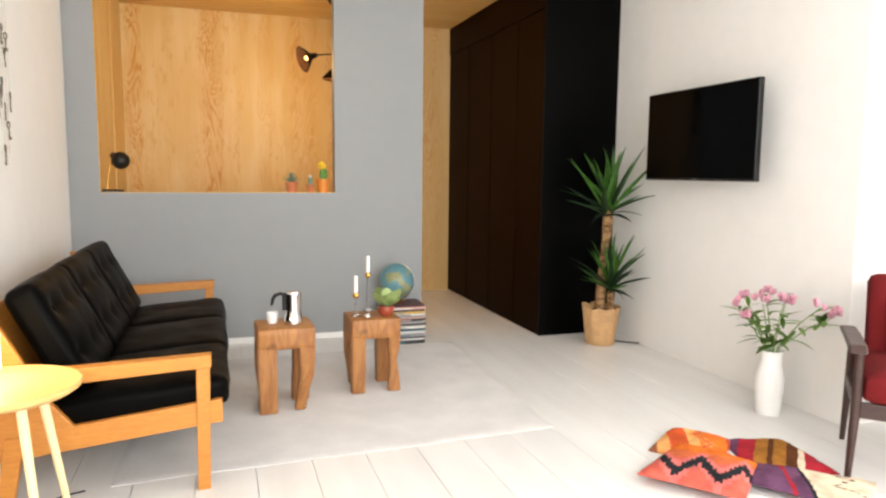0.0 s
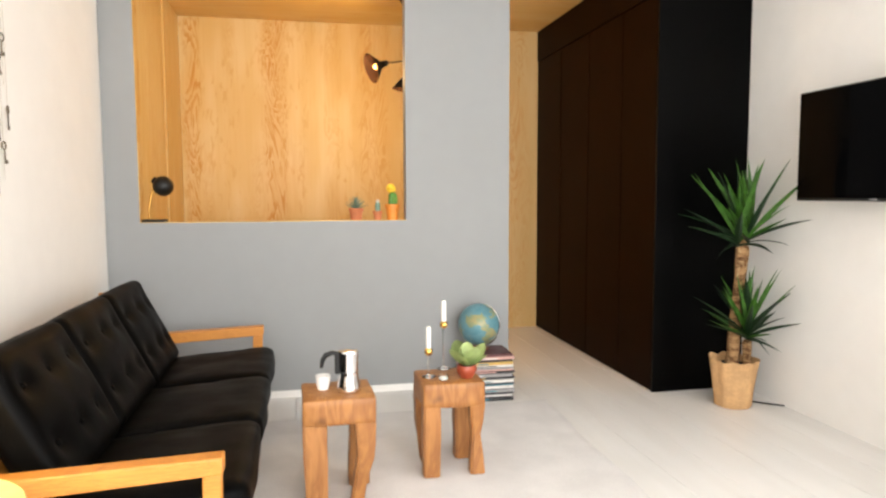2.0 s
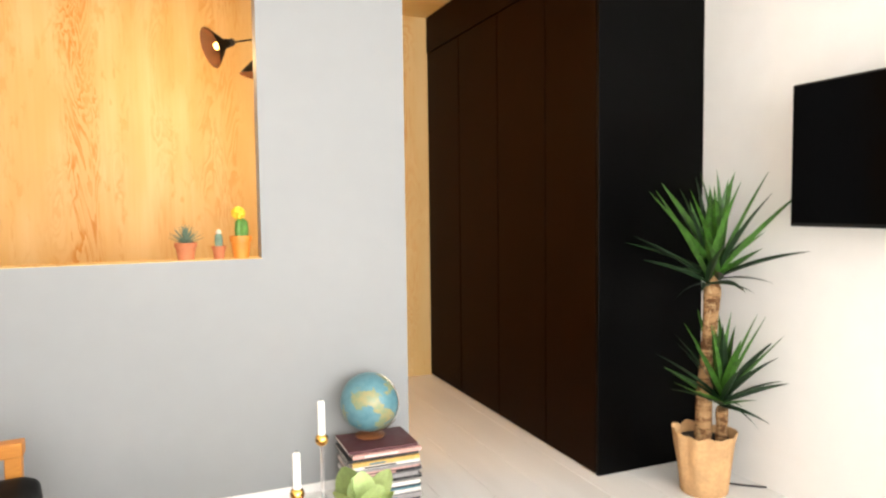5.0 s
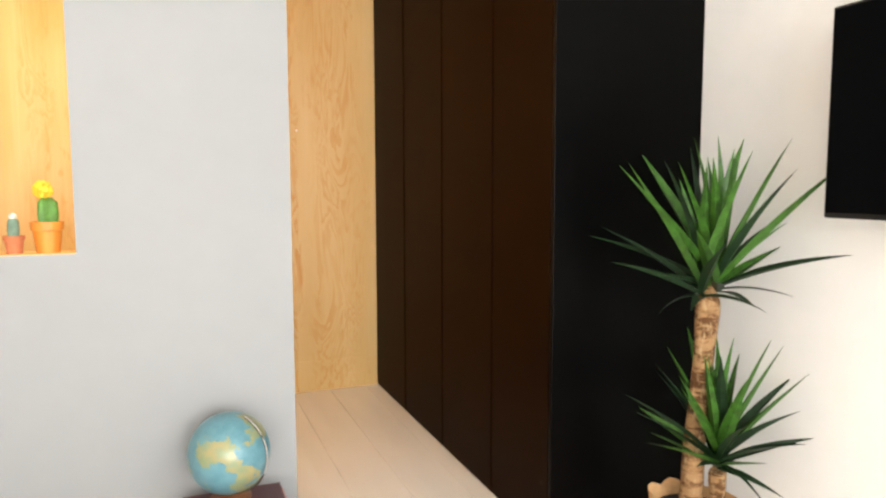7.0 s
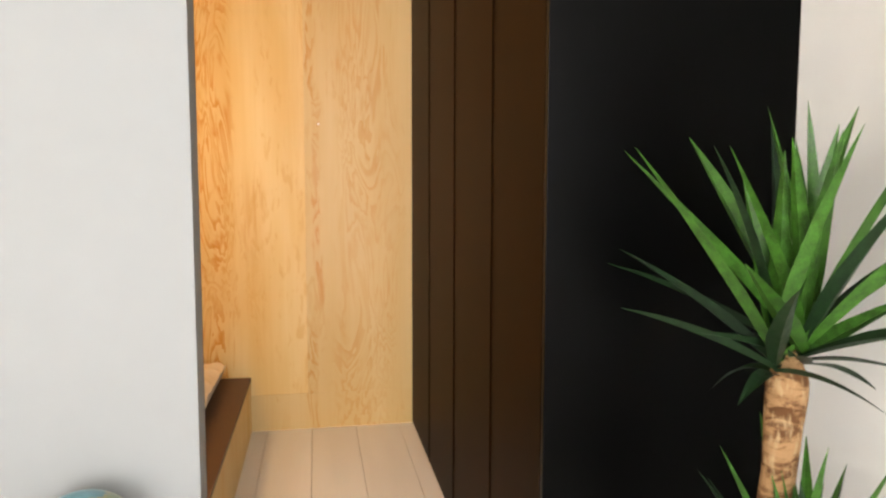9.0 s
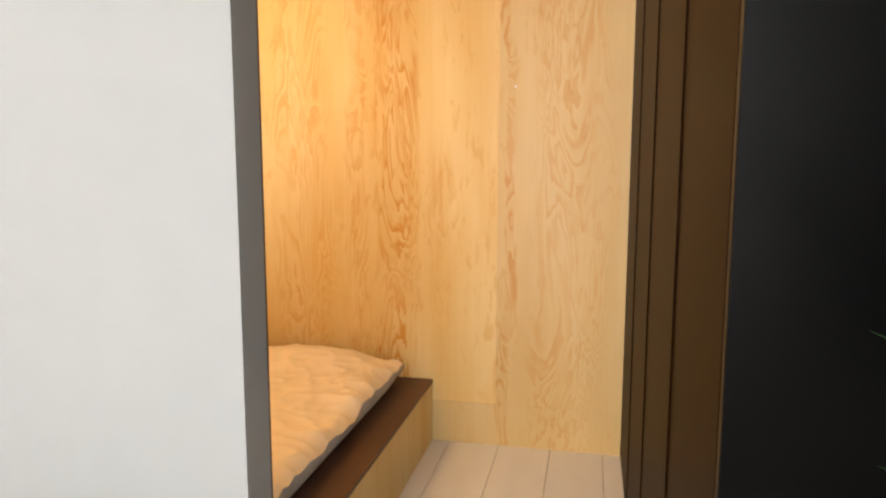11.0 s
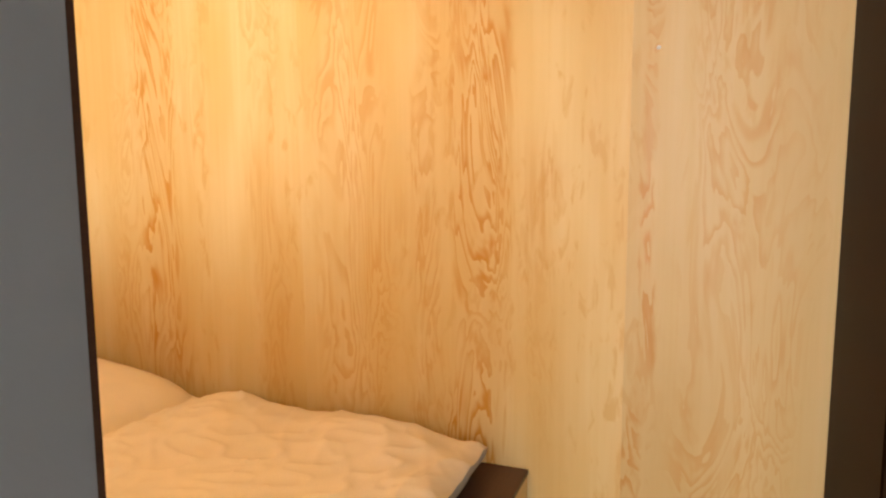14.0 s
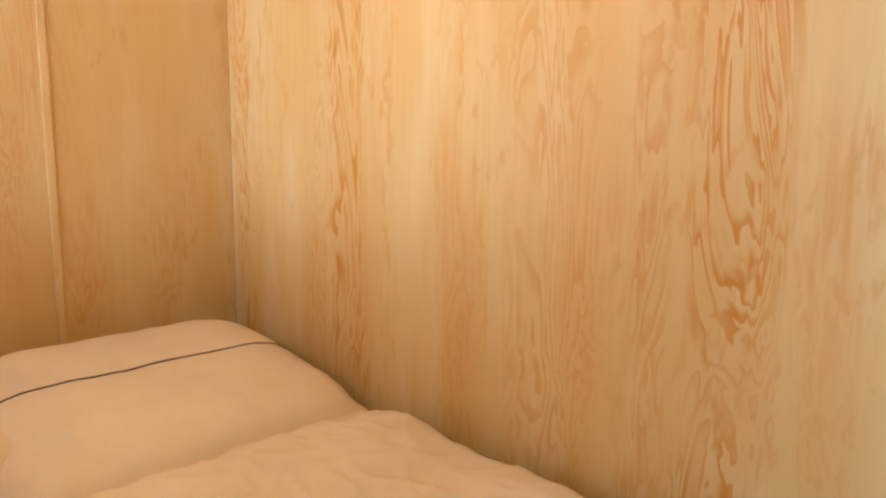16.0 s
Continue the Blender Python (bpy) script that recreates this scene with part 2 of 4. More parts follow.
M_CERAM = plain("white_glazed_ceramic", (0.82, 0.81, 0.79), 0.2, vary=0.04, relief=0.02)
M_TERRA = plain("terracotta", (0.52, 0.17, 0.07), 0.8, vary=0.2, fine=60, relief=0.3)
M_ORANGE = plain("orange_pot", (0.72, 0.24, 0.03), 0.5)
M_KRAFT = plain("kraft_paper", (0.56, 0.335, 0.155), 0.85, vary=0.2, scale=12, fine=60, relief=0.5)
M_SOIL = plain("potting_soil", (0.03, 0.02, 0.014), 0.95, vary=0.4, relief=0.9)
M_BARK = bark("yucca_bark")
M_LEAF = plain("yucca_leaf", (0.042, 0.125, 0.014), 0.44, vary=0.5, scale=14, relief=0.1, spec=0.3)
# darker copy of the leaf green, with shade and dark undersides put into its colour
M_LEAF_SHADED = plain("shaded_yucca_leaf", (0.011, 0.031, 0.010), 0.46, vary=0.5, scale=14, relief=0.1, spec=0.25)
M_SUCC = plain("pale_green_succulent", (0.50, 0.62, 0.27), 0.5, vary=0.2, scale=14)
M_CACT = plain("blue_green_succulent", (0.16, 0.25, 0.18), 0.7, vary=0.3, scale=30)
M_CACTG = plain("green_cactus", (0.10, 0.24, 0.04), 0.6, vary=0.3, scale=40, relief=0.6)
M_YELLOW = plain("yellow_cactus_crown", (0.85, 0.55, 0.03), 0.6, vary=0.25, scale=60, relief=0.6)
M_SPINE = plain("pale_cactus_wool", (0.66, 0.62, 0.52), 0.9)
M_GLOBE = globe_paper("printed_globe")
M_BROWNW = wood("brown_turned_wood", (0.26, 0.10, 0.035), (0.13, 0.045, 0.015), (20, 20, 20), 0.4)
M_GLASS = glass("clear_glass")
M_CREAM = plain("cream_lacquer", (0.82, 0.68, 0.38), 0.35, vary=0.06)
M_TTOP = wood("honey_maple_top", (0.80, 0.52, 0.20), (0.70, 0.40, 0.13), (6, 30, 30), 0.35)
M_YEL = plain("pale_yellow_cloth", (0.72, 0.56, 0.25), 0.9, spec=0.15)
M_SHADE = glow("lit_lamp_globe", (1.0, 0.86, 0.58), 9.0)
M_BULB = glow("lit_bulb", (1.0, 0.55, 0.18), 3.5)
M_RED = plain("dark_red_upholstery", (0.125, 0.009, 0.010), 0.9, vary=0.2, fine=180, relief=0.5, spec=0.15)
M_DARKW = wood("dark_stained_wood", (0.050, 0.020, 0.015), (0.026, 0.010, 0.008), (5, 5, 22), 0.4)
M_PINK = plain("pink_petal", (0.80, 0.46, 0.56), 0.7, vary=0.3, scale=40)
M_STEM = plain("fresh_green_stem", (0.16, 0.30, 0.05), 0.55, vary=0.3, scale=30)
CORAL, FLAME, INK, CREAMW, PLUM, CRIMSON, UMBER, OCHRE = (0.62, 0.12, 0.085), (0.72, 0.16, 0.025), (0.022, 0.024, 0.028), (0.68, 0.55, 0.40), (0.13, 0.055, 0.11), (0.36, 0.022, 0.035), (0.11, 0.038, 0.014), (0.36, 0.15, 0.028)
M_KILIM1 = kilim("coral_kilim_wool", -45, ((0.0, CORAL), (0.52, (0.55, 0.13, 0.05)), (0.66, FLAME)), (-0.12, 0.088, 0.17, 0.055, INK, (0.66, 0.17, 0.15)))
M_KILIM2 = kilim("brown_striped_kilim_wool", 45, ((0.0, PLUM), (0.24, CRIMSON), (0.36, OCHRE), (0.45, UMBER), (0.49, OCHRE), (0.58, UMBER), (0.66, CREAMW), (0.70, CRIMSON)))
M_KILIM3 = kilim("plum_and_cream_kilim_wool", 30, ((0.0, PLUM), (0.34, CRIMSON), (0.37, PLUM), (0.45, INK), (0.475, CREAMW)), (0.10, 0.08, 0.10, 0.014, INK, CREAMW))
M_KILIM4 = kilim("orange_kilim_wool", 30, ((0.0, (0.30, 0.11, 0.05)), (0.22, (0.72, 0.34, 0.12)), (0.32, (0.62, 0.10, 0.03)), (0.46, (0.72, 0.40, 0.14)), (0.54, FLAME), (0.76, (0.45, 0.07, 0.04))), (0.02, 0.09, 0.08, 0.018, (0.60, 0.09, 0.04), (0.72, 0.26, 0.07)))
M_IRON = plain("old_key_iron", (0.17, 0.145, 0.11), 0.5, 0.8, vary=0.4, scale=40)
M_THREAD = plain("pale_thread", (0.55, 0.52, 0.46), 0.9)
M_FRAMEW = plain("white_window_paint", (0.80, 0.80, 0.78), 0.4, vary=0.03)
MAGS = [plain("magazine_" + k, c, 0.45, vary=0.2, scale=40) for k, c in (
    ("plum", (0.10, 0.035, 0.04)), ("white", (0.72, 0.70, 0.67)), ("black", (0.025, 0.025, 0.027)), ("ochre", (0.62, 0.40, 0.12)),
    ("teal", (0.07, 0.20, 0.25)), ("pink", (0.62, 0.36, 0.32)), ("grey", (0.30, 0.29, 0.29)), ("paper", (0.74, 0.71, 0.66)))]


# ---- mesh helpers ----
def base_of(ob):
    while ob.parent:
        ob = ob.parent
    return ob.location.copy()


def mesh_of(name, bm, material, smooth=False):
    me = bpy.data.meshes.new(name)
    bmesh.ops.recalc_face_normals(bm, faces=bm.faces)
    bm.to_mesh(me)
    bm.free()
    me.materials.append(material)
    if smooth:
        for p in me.polygons:
            p.use_smooth = True
        me.set_sharp_from_angle(angle=radians(40))
    return me


def part(name, bm, material, parent, label="", smooth=False):
    """bm, in world coordinates, as one mesh object under a thing or a part."""
    bm.transform(Matrix.Translation(-base_of(parent)))
    ob = new(name, mesh_of(name, bm, material, smooth))
    ob.parent = parent
    if label:
        tagged(ob, label)
    return ob


def piece(name, me, parent, m, label=""):
    """A part that shares its mesh with alike pieces; m is its pose in the world."""
    ob = new(name, me)
    ob.parent = parent
    ob.matrix_basis = Matrix.Translation(-base_of(parent)) @ m
    if label:
        tagged(ob, label)
    return ob


def thing(name, place, label, category, group=""):
    ob = new(name)
    ob.location = place
    ob.empty_display_size = 0.05
    return tagged(ob, label, category, group)


def structure(name, bm, material, label, category):
    return tagged(new(name, mesh_of(name, bm, material)), label, category, kind="structure")


def single(name, bm, material, place, label, category, group="", smooth=False):
    bm.transform(Matrix.Translation(-Vector(place)))
    ob = new(name, mesh_of(name, bm, material, smooth))
    ob.location = place
    return tagged(ob, label, category, group)


def box(lo, hi, bevel=0.0, bm=None, segments=2):
    own = bmesh.new()
    c = [(a + b) / 2 for a, b in zip(lo, hi)]
    bmesh.ops.create_cube(own, size=1, matrix=Matrix.LocRotScale(c, None, [b - a for a, b in zip(lo, hi)]))
    if bevel:
        bmesh.ops.bevel(own, geom=own.edges[:], offset=bevel, segments=segments, affect="EDGES", profile=0.5)
    return join(bm, own)


def join(bm, own):
    if bm is None:
        return own
    me = bpy.data.meshes.new("tmp")
    own.to_mesh(me)
    own.free()
    bm.from_mesh(me)
    bpy.data.meshes.remove(me)
    return bm


def lathe(profile, place=(0, 0, 0), n=28, bm=None):
    """A turned body from (radius, height) rows, about a vertical axis at place."""
    own = bmesh.new()
    rows = []
    for r, z in profile:
        if r < 1e-5:
            rows.append([own.verts.new((place[0], place[1], place[2] + z))])
        else:
            rows.append([own.verts.new((place[0] + r * math.cos(2 * math.pi * i / n), place[1] + r * math.sin(2 * math.pi * i / n), place[2] + z)) for i in range(n)])
    for a, b in zip(rows, rows[1:]):
        for i in range(n):
            j = (i + 1) % n
            if len(a) == 1 and len(b) == 1:
                continue
            if len(a) == 1:
                own.faces.new((a[0], b[i], b[j]))
            elif len(b) == 1:
                own.faces.new((a[i], a[j], b[0]))
            else:
                own.faces.new((a[i], a[j], b[j], b[i]))
    return join(bm, own)


def tube(points, radii, n=10, bm=None):
    """A tapered tube along points."""
    own = bmesh.new()
    pts = [Vector(p) for p in points]
    if not hasattr(radii, "__len__"):
        radii = [radii] * len(pts)
    rings = []
    side = None
    for i, p in enumerate(pts):
        d = (pts[min(i + 1, len(pts) - 1)] - pts[max(i - 1, 0)]).normalized()
        if side is None:
            side = d.orthogonal().normalized()
        side = (side - d * side.dot(d)).normalized()
        up = d.cross(side)
        rings.append([own.verts.new(p + (side * math.cos(2 * math.pi * k / n) + up * math.sin(2 * math.pi * k / n)) * radii[i]) for k in range(n)])
    for a, b in zip(rings, rings[1:]):
        for k in range(n):
            own.faces.new((a[k], a[(k + 1) % n], b[(k + 1) % n], b[k]))
    own.faces.new(rings[0][::-1])
    own.faces.new(rings[-1])
    return join(bm, own)


def prism(outline, axis, lo, hi, bevel=0.0, bm=None):
    """A board of the given outline, in the two axes other than axis, from lo to hi along axis."""
    own = bmesh.new()

    def at(p, d):
        q = list(p)
        q.insert(axis, d)
        return own.verts.new(q)

    a = [at(p, lo) for p in outline]
    b = [at(p, hi) for p in outline]
    own.faces.new(a[::-1])
    own.faces.new(b)
    for i in range(len(a)):
        j = (i + 1) % len(a)
        own.faces.new((a[i], a[j], b[j], b[i]))
    bmesh.ops.recalc_face_normals(own, faces=own.faces)
    if bevel:
        bmesh.ops.bevel(own, geom=own.edges[:], offset=bevel, segments=2, affect="EDGES", profile=0.5)
    return join(bm, own)


def padded(size, r, puff=0.0, n=14, shape=None):
    """A soft block of that size about the origin, with rounded edges and swelling faces; shape moves each point further."""
    bm = bmesh.new()
    bmesh.ops.create_cube(bm, size=2)
    bmesh.ops.subdivide_edges(bm, edges=bm.edges[:], cuts=n, use_grid_fill=True)
    half = Vector(size) / 2
    for v in bm.verts:
        u = v.co.copy()
        p = Vector([a * h for a, h in zip(u, half)])
        q = Vector([max(-(h - r), min(h - r, a)) for a, h in zip(p, half)])
        d = p - q
        if d.length > 1e-6:
            p = q + d.normalized() * min(r, d.length)
        p.z += puff * u.z * (1 - u.x ** 2) * (1 - u.y ** 2)
        p.x += puff * 0.4 * u.x * (1 - u.y ** 2) * (1 - u.z ** 2)
        if shape:
            p = shape(u, p)
        v.co = p
    return bm


# ---- structure ----
LEFT, RIGHT, BACK, SOUTH, BAY = -2.60, 1.567, 1.975, -7.0, 2.15
TOP, PLYTOP = 3.05, 2.93
FACE = 0.894

floor_base = structure("floor", box((LEFT - 0.2, SOUTH - 0.2, -0.12), (BAY + 0.2, BACK + 0.2, -0.03)), M_GAP, "white painted timber floorboards with dark worn gaps", "floor")
structure("wall_west", box((LEFT - 0.15, SOUTH, -0.03), (LEFT, 0.0, TOP)), M_WHITE, "white painted plaster wall behind the sofa", "wall")
structure("wall_east", box((RIGHT, -2.72, -0.03), (BAY + 0.15, BACK, TOP)), M_WHITE, "white painted wall carrying the television", "wall")
structure("wall_bay", box((BAY, SOUTH, -0.03), (BAY + 0.15, -2.72, TOP)), M_WHITE, "white painted wall of the side bay", "wall")
structure("ceiling", box((LEFT - 0.15, SOUTH - 0.15, TOP), (BAY + 0.15, 0.0, TOP + 0.1)), M_CEIL, "white plaster ceiling of the living room", "ceiling")

# the street wall with its window
bm = box((LEFT - 0.15, SOUTH - 0.15, -0.03), (BAY + 0.15, SOUTH, 0.7))
box((LEFT - 0.15, SOUTH - 0.15, 2.8), (BAY + 0.15, SOUTH, TOP), bm=bm)
box((LEFT - 0.15, SOUTH - 0.15, 0.7), (-2.15, SOUTH, 2.8), bm=bm)
box((1.35, SOUTH - 0.15, 0.7), (BAY + 0.15, SOUTH, 2.8), bm=bm)
structure("wall_south", bm, M_WHITE, "white wall with a wide street window", "wall")
win = tagged(new("window_1"), "white painted timber window to the street", "window", kind="structure")
win.location = (-0.4, SOUTH - 0.1, 0.7)
bm = box((-2.15, SOUTH - 0.13, 0.7), (1.35, SOUTH - 0.07, 0.78), 0.004)
box((-2.15, SOUTH - 0.13, 2.72), (1.35, SOUTH - 0.07, 2.8), 0.004, bm)
for x in (-2.15, -1.02, 0.14, 1.27):
    box((x, SOUTH - 0.128, 0.78), (x + 0.08, SOUTH - 0.072, 2.72), 0.004, bm)
part("window_frame", bm, M_FRAMEW, win)
for x in (-2.07, -0.94, 0.22):
    p = part("pane", box((x, SOUTH - 0.103, 0.78), (x + 1.05, SOUTH - 0.097, 2.72)), M_GLASS, win)
    p.visible_shadow = False

# grey partition with the opening over the sofa, and the lintel over the passage
W0, W1, SILL, HEAD, FRONT, DEPTH = -2.405, -0.717, 1.17, 2.86, 0.012, 0.130
bm = box((LEFT - 0.15, FRONT, 0.045), (W0, DEPTH - 0.008, TOP))
box((W0, FRONT, 0.045), (W1, DEPTH - 0.008, SILL), bm=bm)
box((W0, FRONT, HEAD), (W1, DEPTH - 0.008, TOP), bm=bm)
box((W1, FRONT, 0.045), (0.005, DEPTH - 0.008, TOP), bm=bm)
box((0.005, FRONT, PLYTOP + 0.02), (FACE, DEPTH - 0.008, TOP), bm=bm)
bmesh.ops.remove_doubles(bm, verts=bm.verts, dist=0.0005)
grey = structure("wall_grey", bm, M_GREY, "matt grey painted partition wall with a square opening", "wall")
structure("baseboard", box((LEFT, FRONT - 0.004, -0.03), (-0.004, DEPTH - 0.02, 0.045)), M_WHITE, "low white painted skirting under the grey wall", "baseboard")
# ply lining of the partition on the bed side, and lining of the opening
bm = box((-2.47, DEPTH - 0.008, 0.0), (W0, DEPTH, PLYTOP))
box((W0, DEPTH - 0.008, 0.0), (W1, DEPTH, SILL), bm=bm)
box((W0, DEPTH - 0.008, HEAD), (W1, DEPTH, PLYTOP), bm=bm)
box((W1, DEPTH - 0.008, 0.0), (0.0, DEPTH, PLYTOP), bm=bm)
structure("trim_edge", box((0.0, DEPTH - 0.0075, 0.0), (0.0045, DEPTH + 0.001, PLYTOP)), M_DECK, "dark brown edging strip of the partition end", "trim")
structure("wall_lining", bm, M_PLYE, "pine plywood lining behind the grey wall", "wall")
bm = box((W0, FRONT + 0.003, SILL), (W1, DEPTH + 0.002, SILL + 0.004))
box((W0, FRONT + 0.003, SILL + 0.004), (W0 + 0.004, DEPTH + 0.002, HEAD), bm=bm)
structure("trim", bm, M_PLY, "thin pine plywood lining of the wall opening", "trim")

# plywood sleeping space
wb = structure("wall_back", box((-2.62, BACK + 0.018, -0.03), (BAY, BACK + 0.15, TOP)), M_PLYE, "pine plywood clad back wall with flamed grain", "wall")
SEAMS = (-2.46, -0.94, 0.285, FACE + 0.02)
for i, (a, b) in enumerate(zip(SEAMS, SEAMS[1:])):
    part("panel", box((a + 0.0003, BACK - (0.003 if i == 2 else 0.0), 0.2105), (b - 0.0003, BACK + 0.018, PLYTOP)), M_PLYR if i == 2 else M_PLY, wb)
for a, b in ((-2.46, -0.04), (-0.036, FACE + 0.02)):
    part("kickboard", box((a, BACK - 0.004, 0.0), (b, BACK + 0.018, 0.210)), M_PLYR, wb)
wl = structure("wall_alcove", box((LEFT - 0.02, DEPTH, -0.03), (-2.478, BACK + 0.018, PLYTOP)), M_PLYE, "pine plywood clad side wall of the bed alcove", "wall")
part("panel", box((-2.478, DEPTH + 0.001, 0.0), (-2.460, 1.235, PLYTOP), 0.0015), M_PLY, wl)
part("panel", box((-2.478, 1.237, 0.0), (-2.460, BACK - 0.001, PLYTOP), 0.0015), M_PLY, wl)
part("batten", box((-2.460, 1.222, 0.32), (-2.446, 1.250, PLYTOP), 0.003), M_PLY, wl)
structure("ceiling_plywood", box((-2.62, FRONT + 0.003, PLYTOP), (FACE + 0.7, BACK + 0.02, PLYTOP + 0.018)), M_PLYC, "pine plywood ceiling over bed and passage", "ceiling")
bm = lathe(((0, -0.003), (0.005, -0.002), (0.0065, 0.0), (0, 0.004)), (0, 0, 0), 12)
bm.transform(pose(0.364, BACK - 0.003, 1.759, -90))
part("screw", bm, M_WAX, wb, "tiny bright screw cap")

# ---- wardrobe ----
wardrobe = thing("wardrobe", (1.22, 0.8, 0), "tall matt black built-in wardrobe lining the passage", "wardrobe")
part("body", box((FACE + 0.022, -0.378, 0.03), (RIGHT - 0.001, BACK - 0.006, PLYTOP - 0.002)), M_BLACK, wardrobe)
part("side_panel", box((FACE, -0.40, 0.0), (RIGHT - 0.001, -0.380, PLYTOP - 0.002), 0.002), M_BLACK, wardrobe)
DOORS = (-0.377, 0.115, 0.715, 1.335, BACK - 0.008)
for a, b in zip(DOORS, DOORS[1:]):
    part("door", box((FACE, a + 0.002, 0.008), (FACE + 0.020, b - 0.002, 2.640), 0.0015), M_DOOR, wardrobe)
part("top_panel", box((FACE - 0.006, -0.377, 2.646), (FACE + 0.020, BACK - 0.008, PLYTOP - 0.002), 0.0015), M_DOOR, wardrobe)
for y in DOORS[1:-1]:
    part("edge_strip", box((FACE - 0.004, y + 0.004, 0.01), (FACE - 0.0005, y + 0.016, 2.638), 0.001), M_DOOR, wardrobe)

# ---- television ----
tv = thing("television", (1.40, -1.675, 1.60), "flat black television on a wall bracket", "television")
part("casing", box((1.368, -2.198, 1.302), (1.405, -1.130, 1.904), 0.006), M_TVCASE, tv)
part("screen", box((1.364, -2.188, 1.318), (1.370, -1.140, 1.894), 0.001), M_SCREEN, tv)
bm = box((1.405, -2.0, 1.40), (1.445, -1.35, 1.80), 0.012)
part("back_cover", bm, M_TVCASE, tv)
bm = box((1.445, -1.73, 1.55), (1.566, -1.67, 1.66), 0.004)
box((1.548, -1.80, 1.48), (1.566, -1.60, 1.73), 0.003, bm)
part("bracket", bm, M_METALB, tv)
part("logo_bar", box((1.362, -1.70, 1.310), (1.3675, -1.65, 1.315)), M_STEEL, tv)

# ---- rug ----
bm = bmesh.new()
X0, X1, Y0, Y1 = -2.05, 0.10, -2.38, -0.50
NX, NY = 60, 54
grid = []
for i in range(NX + 1):
    row = []
    for j in range(NY + 1):
        x, y = X0 + (X1 - X0) * i / NX, Y0 + (Y1 - Y0) * j / NY
        x += 0.02 * noise.noise((y * 2, 3, 0)) + 0.06 * (j / NY - 0.5) * (i / NX)
        y += 0.02 * noise.noise((x * 2, 7, 0)) + 0.09 * (i / NX)
        edge = min(i, NX - i, j, NY - j)
        z = (0.003 if edge == 0 else 0.006) + 0.0015 * noise.noise((x * 5, y * 5, 1))
        row.append(bm.verts.new((x, y, z)))
    grid.append(row)
for i in range(NX):
    for j in range(NY):
        bm.faces.new((grid[i][j], grid[i + 1][j], grid[i + 1][j + 1], grid[i][j + 1]))
ext = bmesh.ops.extrude_face_region(bm, geom=[e for e in bm.edges if e.is_boundary])
for v in ext["geom"]:
    if isinstance(v, bmesh.types.BMVert):
        v.co.z = 0.0005
rug = single("rug", bm, M_RUG, (-1.0, -1.4, 0), "thin pale grey woven wool rug on the white floor", "rug")

# ---- sofa ----
SY0, SY1 = -2.52, -0.44
sofa = thing("sofa", (-2.05, -1.48, 0), "three-seat sofa, black tufted leather cushions in a warm oak frame", "sofa")
for y0 in (SY0, SY1 - 0.045):
    y1 = y0 + 0.045
    bm = prism(((-1.705, 0.0), (-1.655, 0.0), (-1.645, 0.575), (-1.70, 0.575)), 1, y0, y1, 0.004)
    part("front_leg", bm, M_TEAK, sofa)
    bm = prism(((-2.44, 0.0), (-2.385, 0.0), (-2.33, 0.30), (-2.40, 0.30)), 1, y0, y1, 0.004)
    part("rear_leg", bm, M_TEAK, sofa)
    bm = prism(((-1.640, 0.525), (-1.640, 0.578), (-2.30, 0.555), (-2.30, 0.490)), 1, y0 - 0.010, y1 + 0.012, 0.006)
    part("armrest", bm, M_TEAK, sofa)
    bm = prism(((-1.60, 0.285), (-1.60, 0.385), (-2.16, 0.325), (-2.24, 0.43), (-2.43, 0.80), (-2.53, 0.80), (-2.44, 0.20)), 1, y0 + 0.008, y1 - 0.008, 0.004)
    part("side_panel", bm, M_TEAK, sofa)
part("front_rail", box((-1.655, SY0 + 0.045, 0.30), (-1.625, SY1 - 0.045, 0.37), 0.004), M_TEAK, sofa)
part("rear_rail", box((-2.46, SY0 + 0.045, 0.24), (-2.42, SY1 - 0.045, 0.32), 0.004), M_TEAK, sofa)
bm = box((-0.02, SY0 + 0.046, -0.24), (0.0, SY1 - 0.046, 0.22), 0.003)
bm.transform(Matrix.Translation((-2.41, 0, 0.56)) @ Matrix.Rotation(radians(-22), 4, "Y"))
part("back_board", bm, M_TEAK, sofa)
CW = (SY1 - SY0 - 0.10) / 3
CB = (SY1 - SY0 - 0.20) / 3
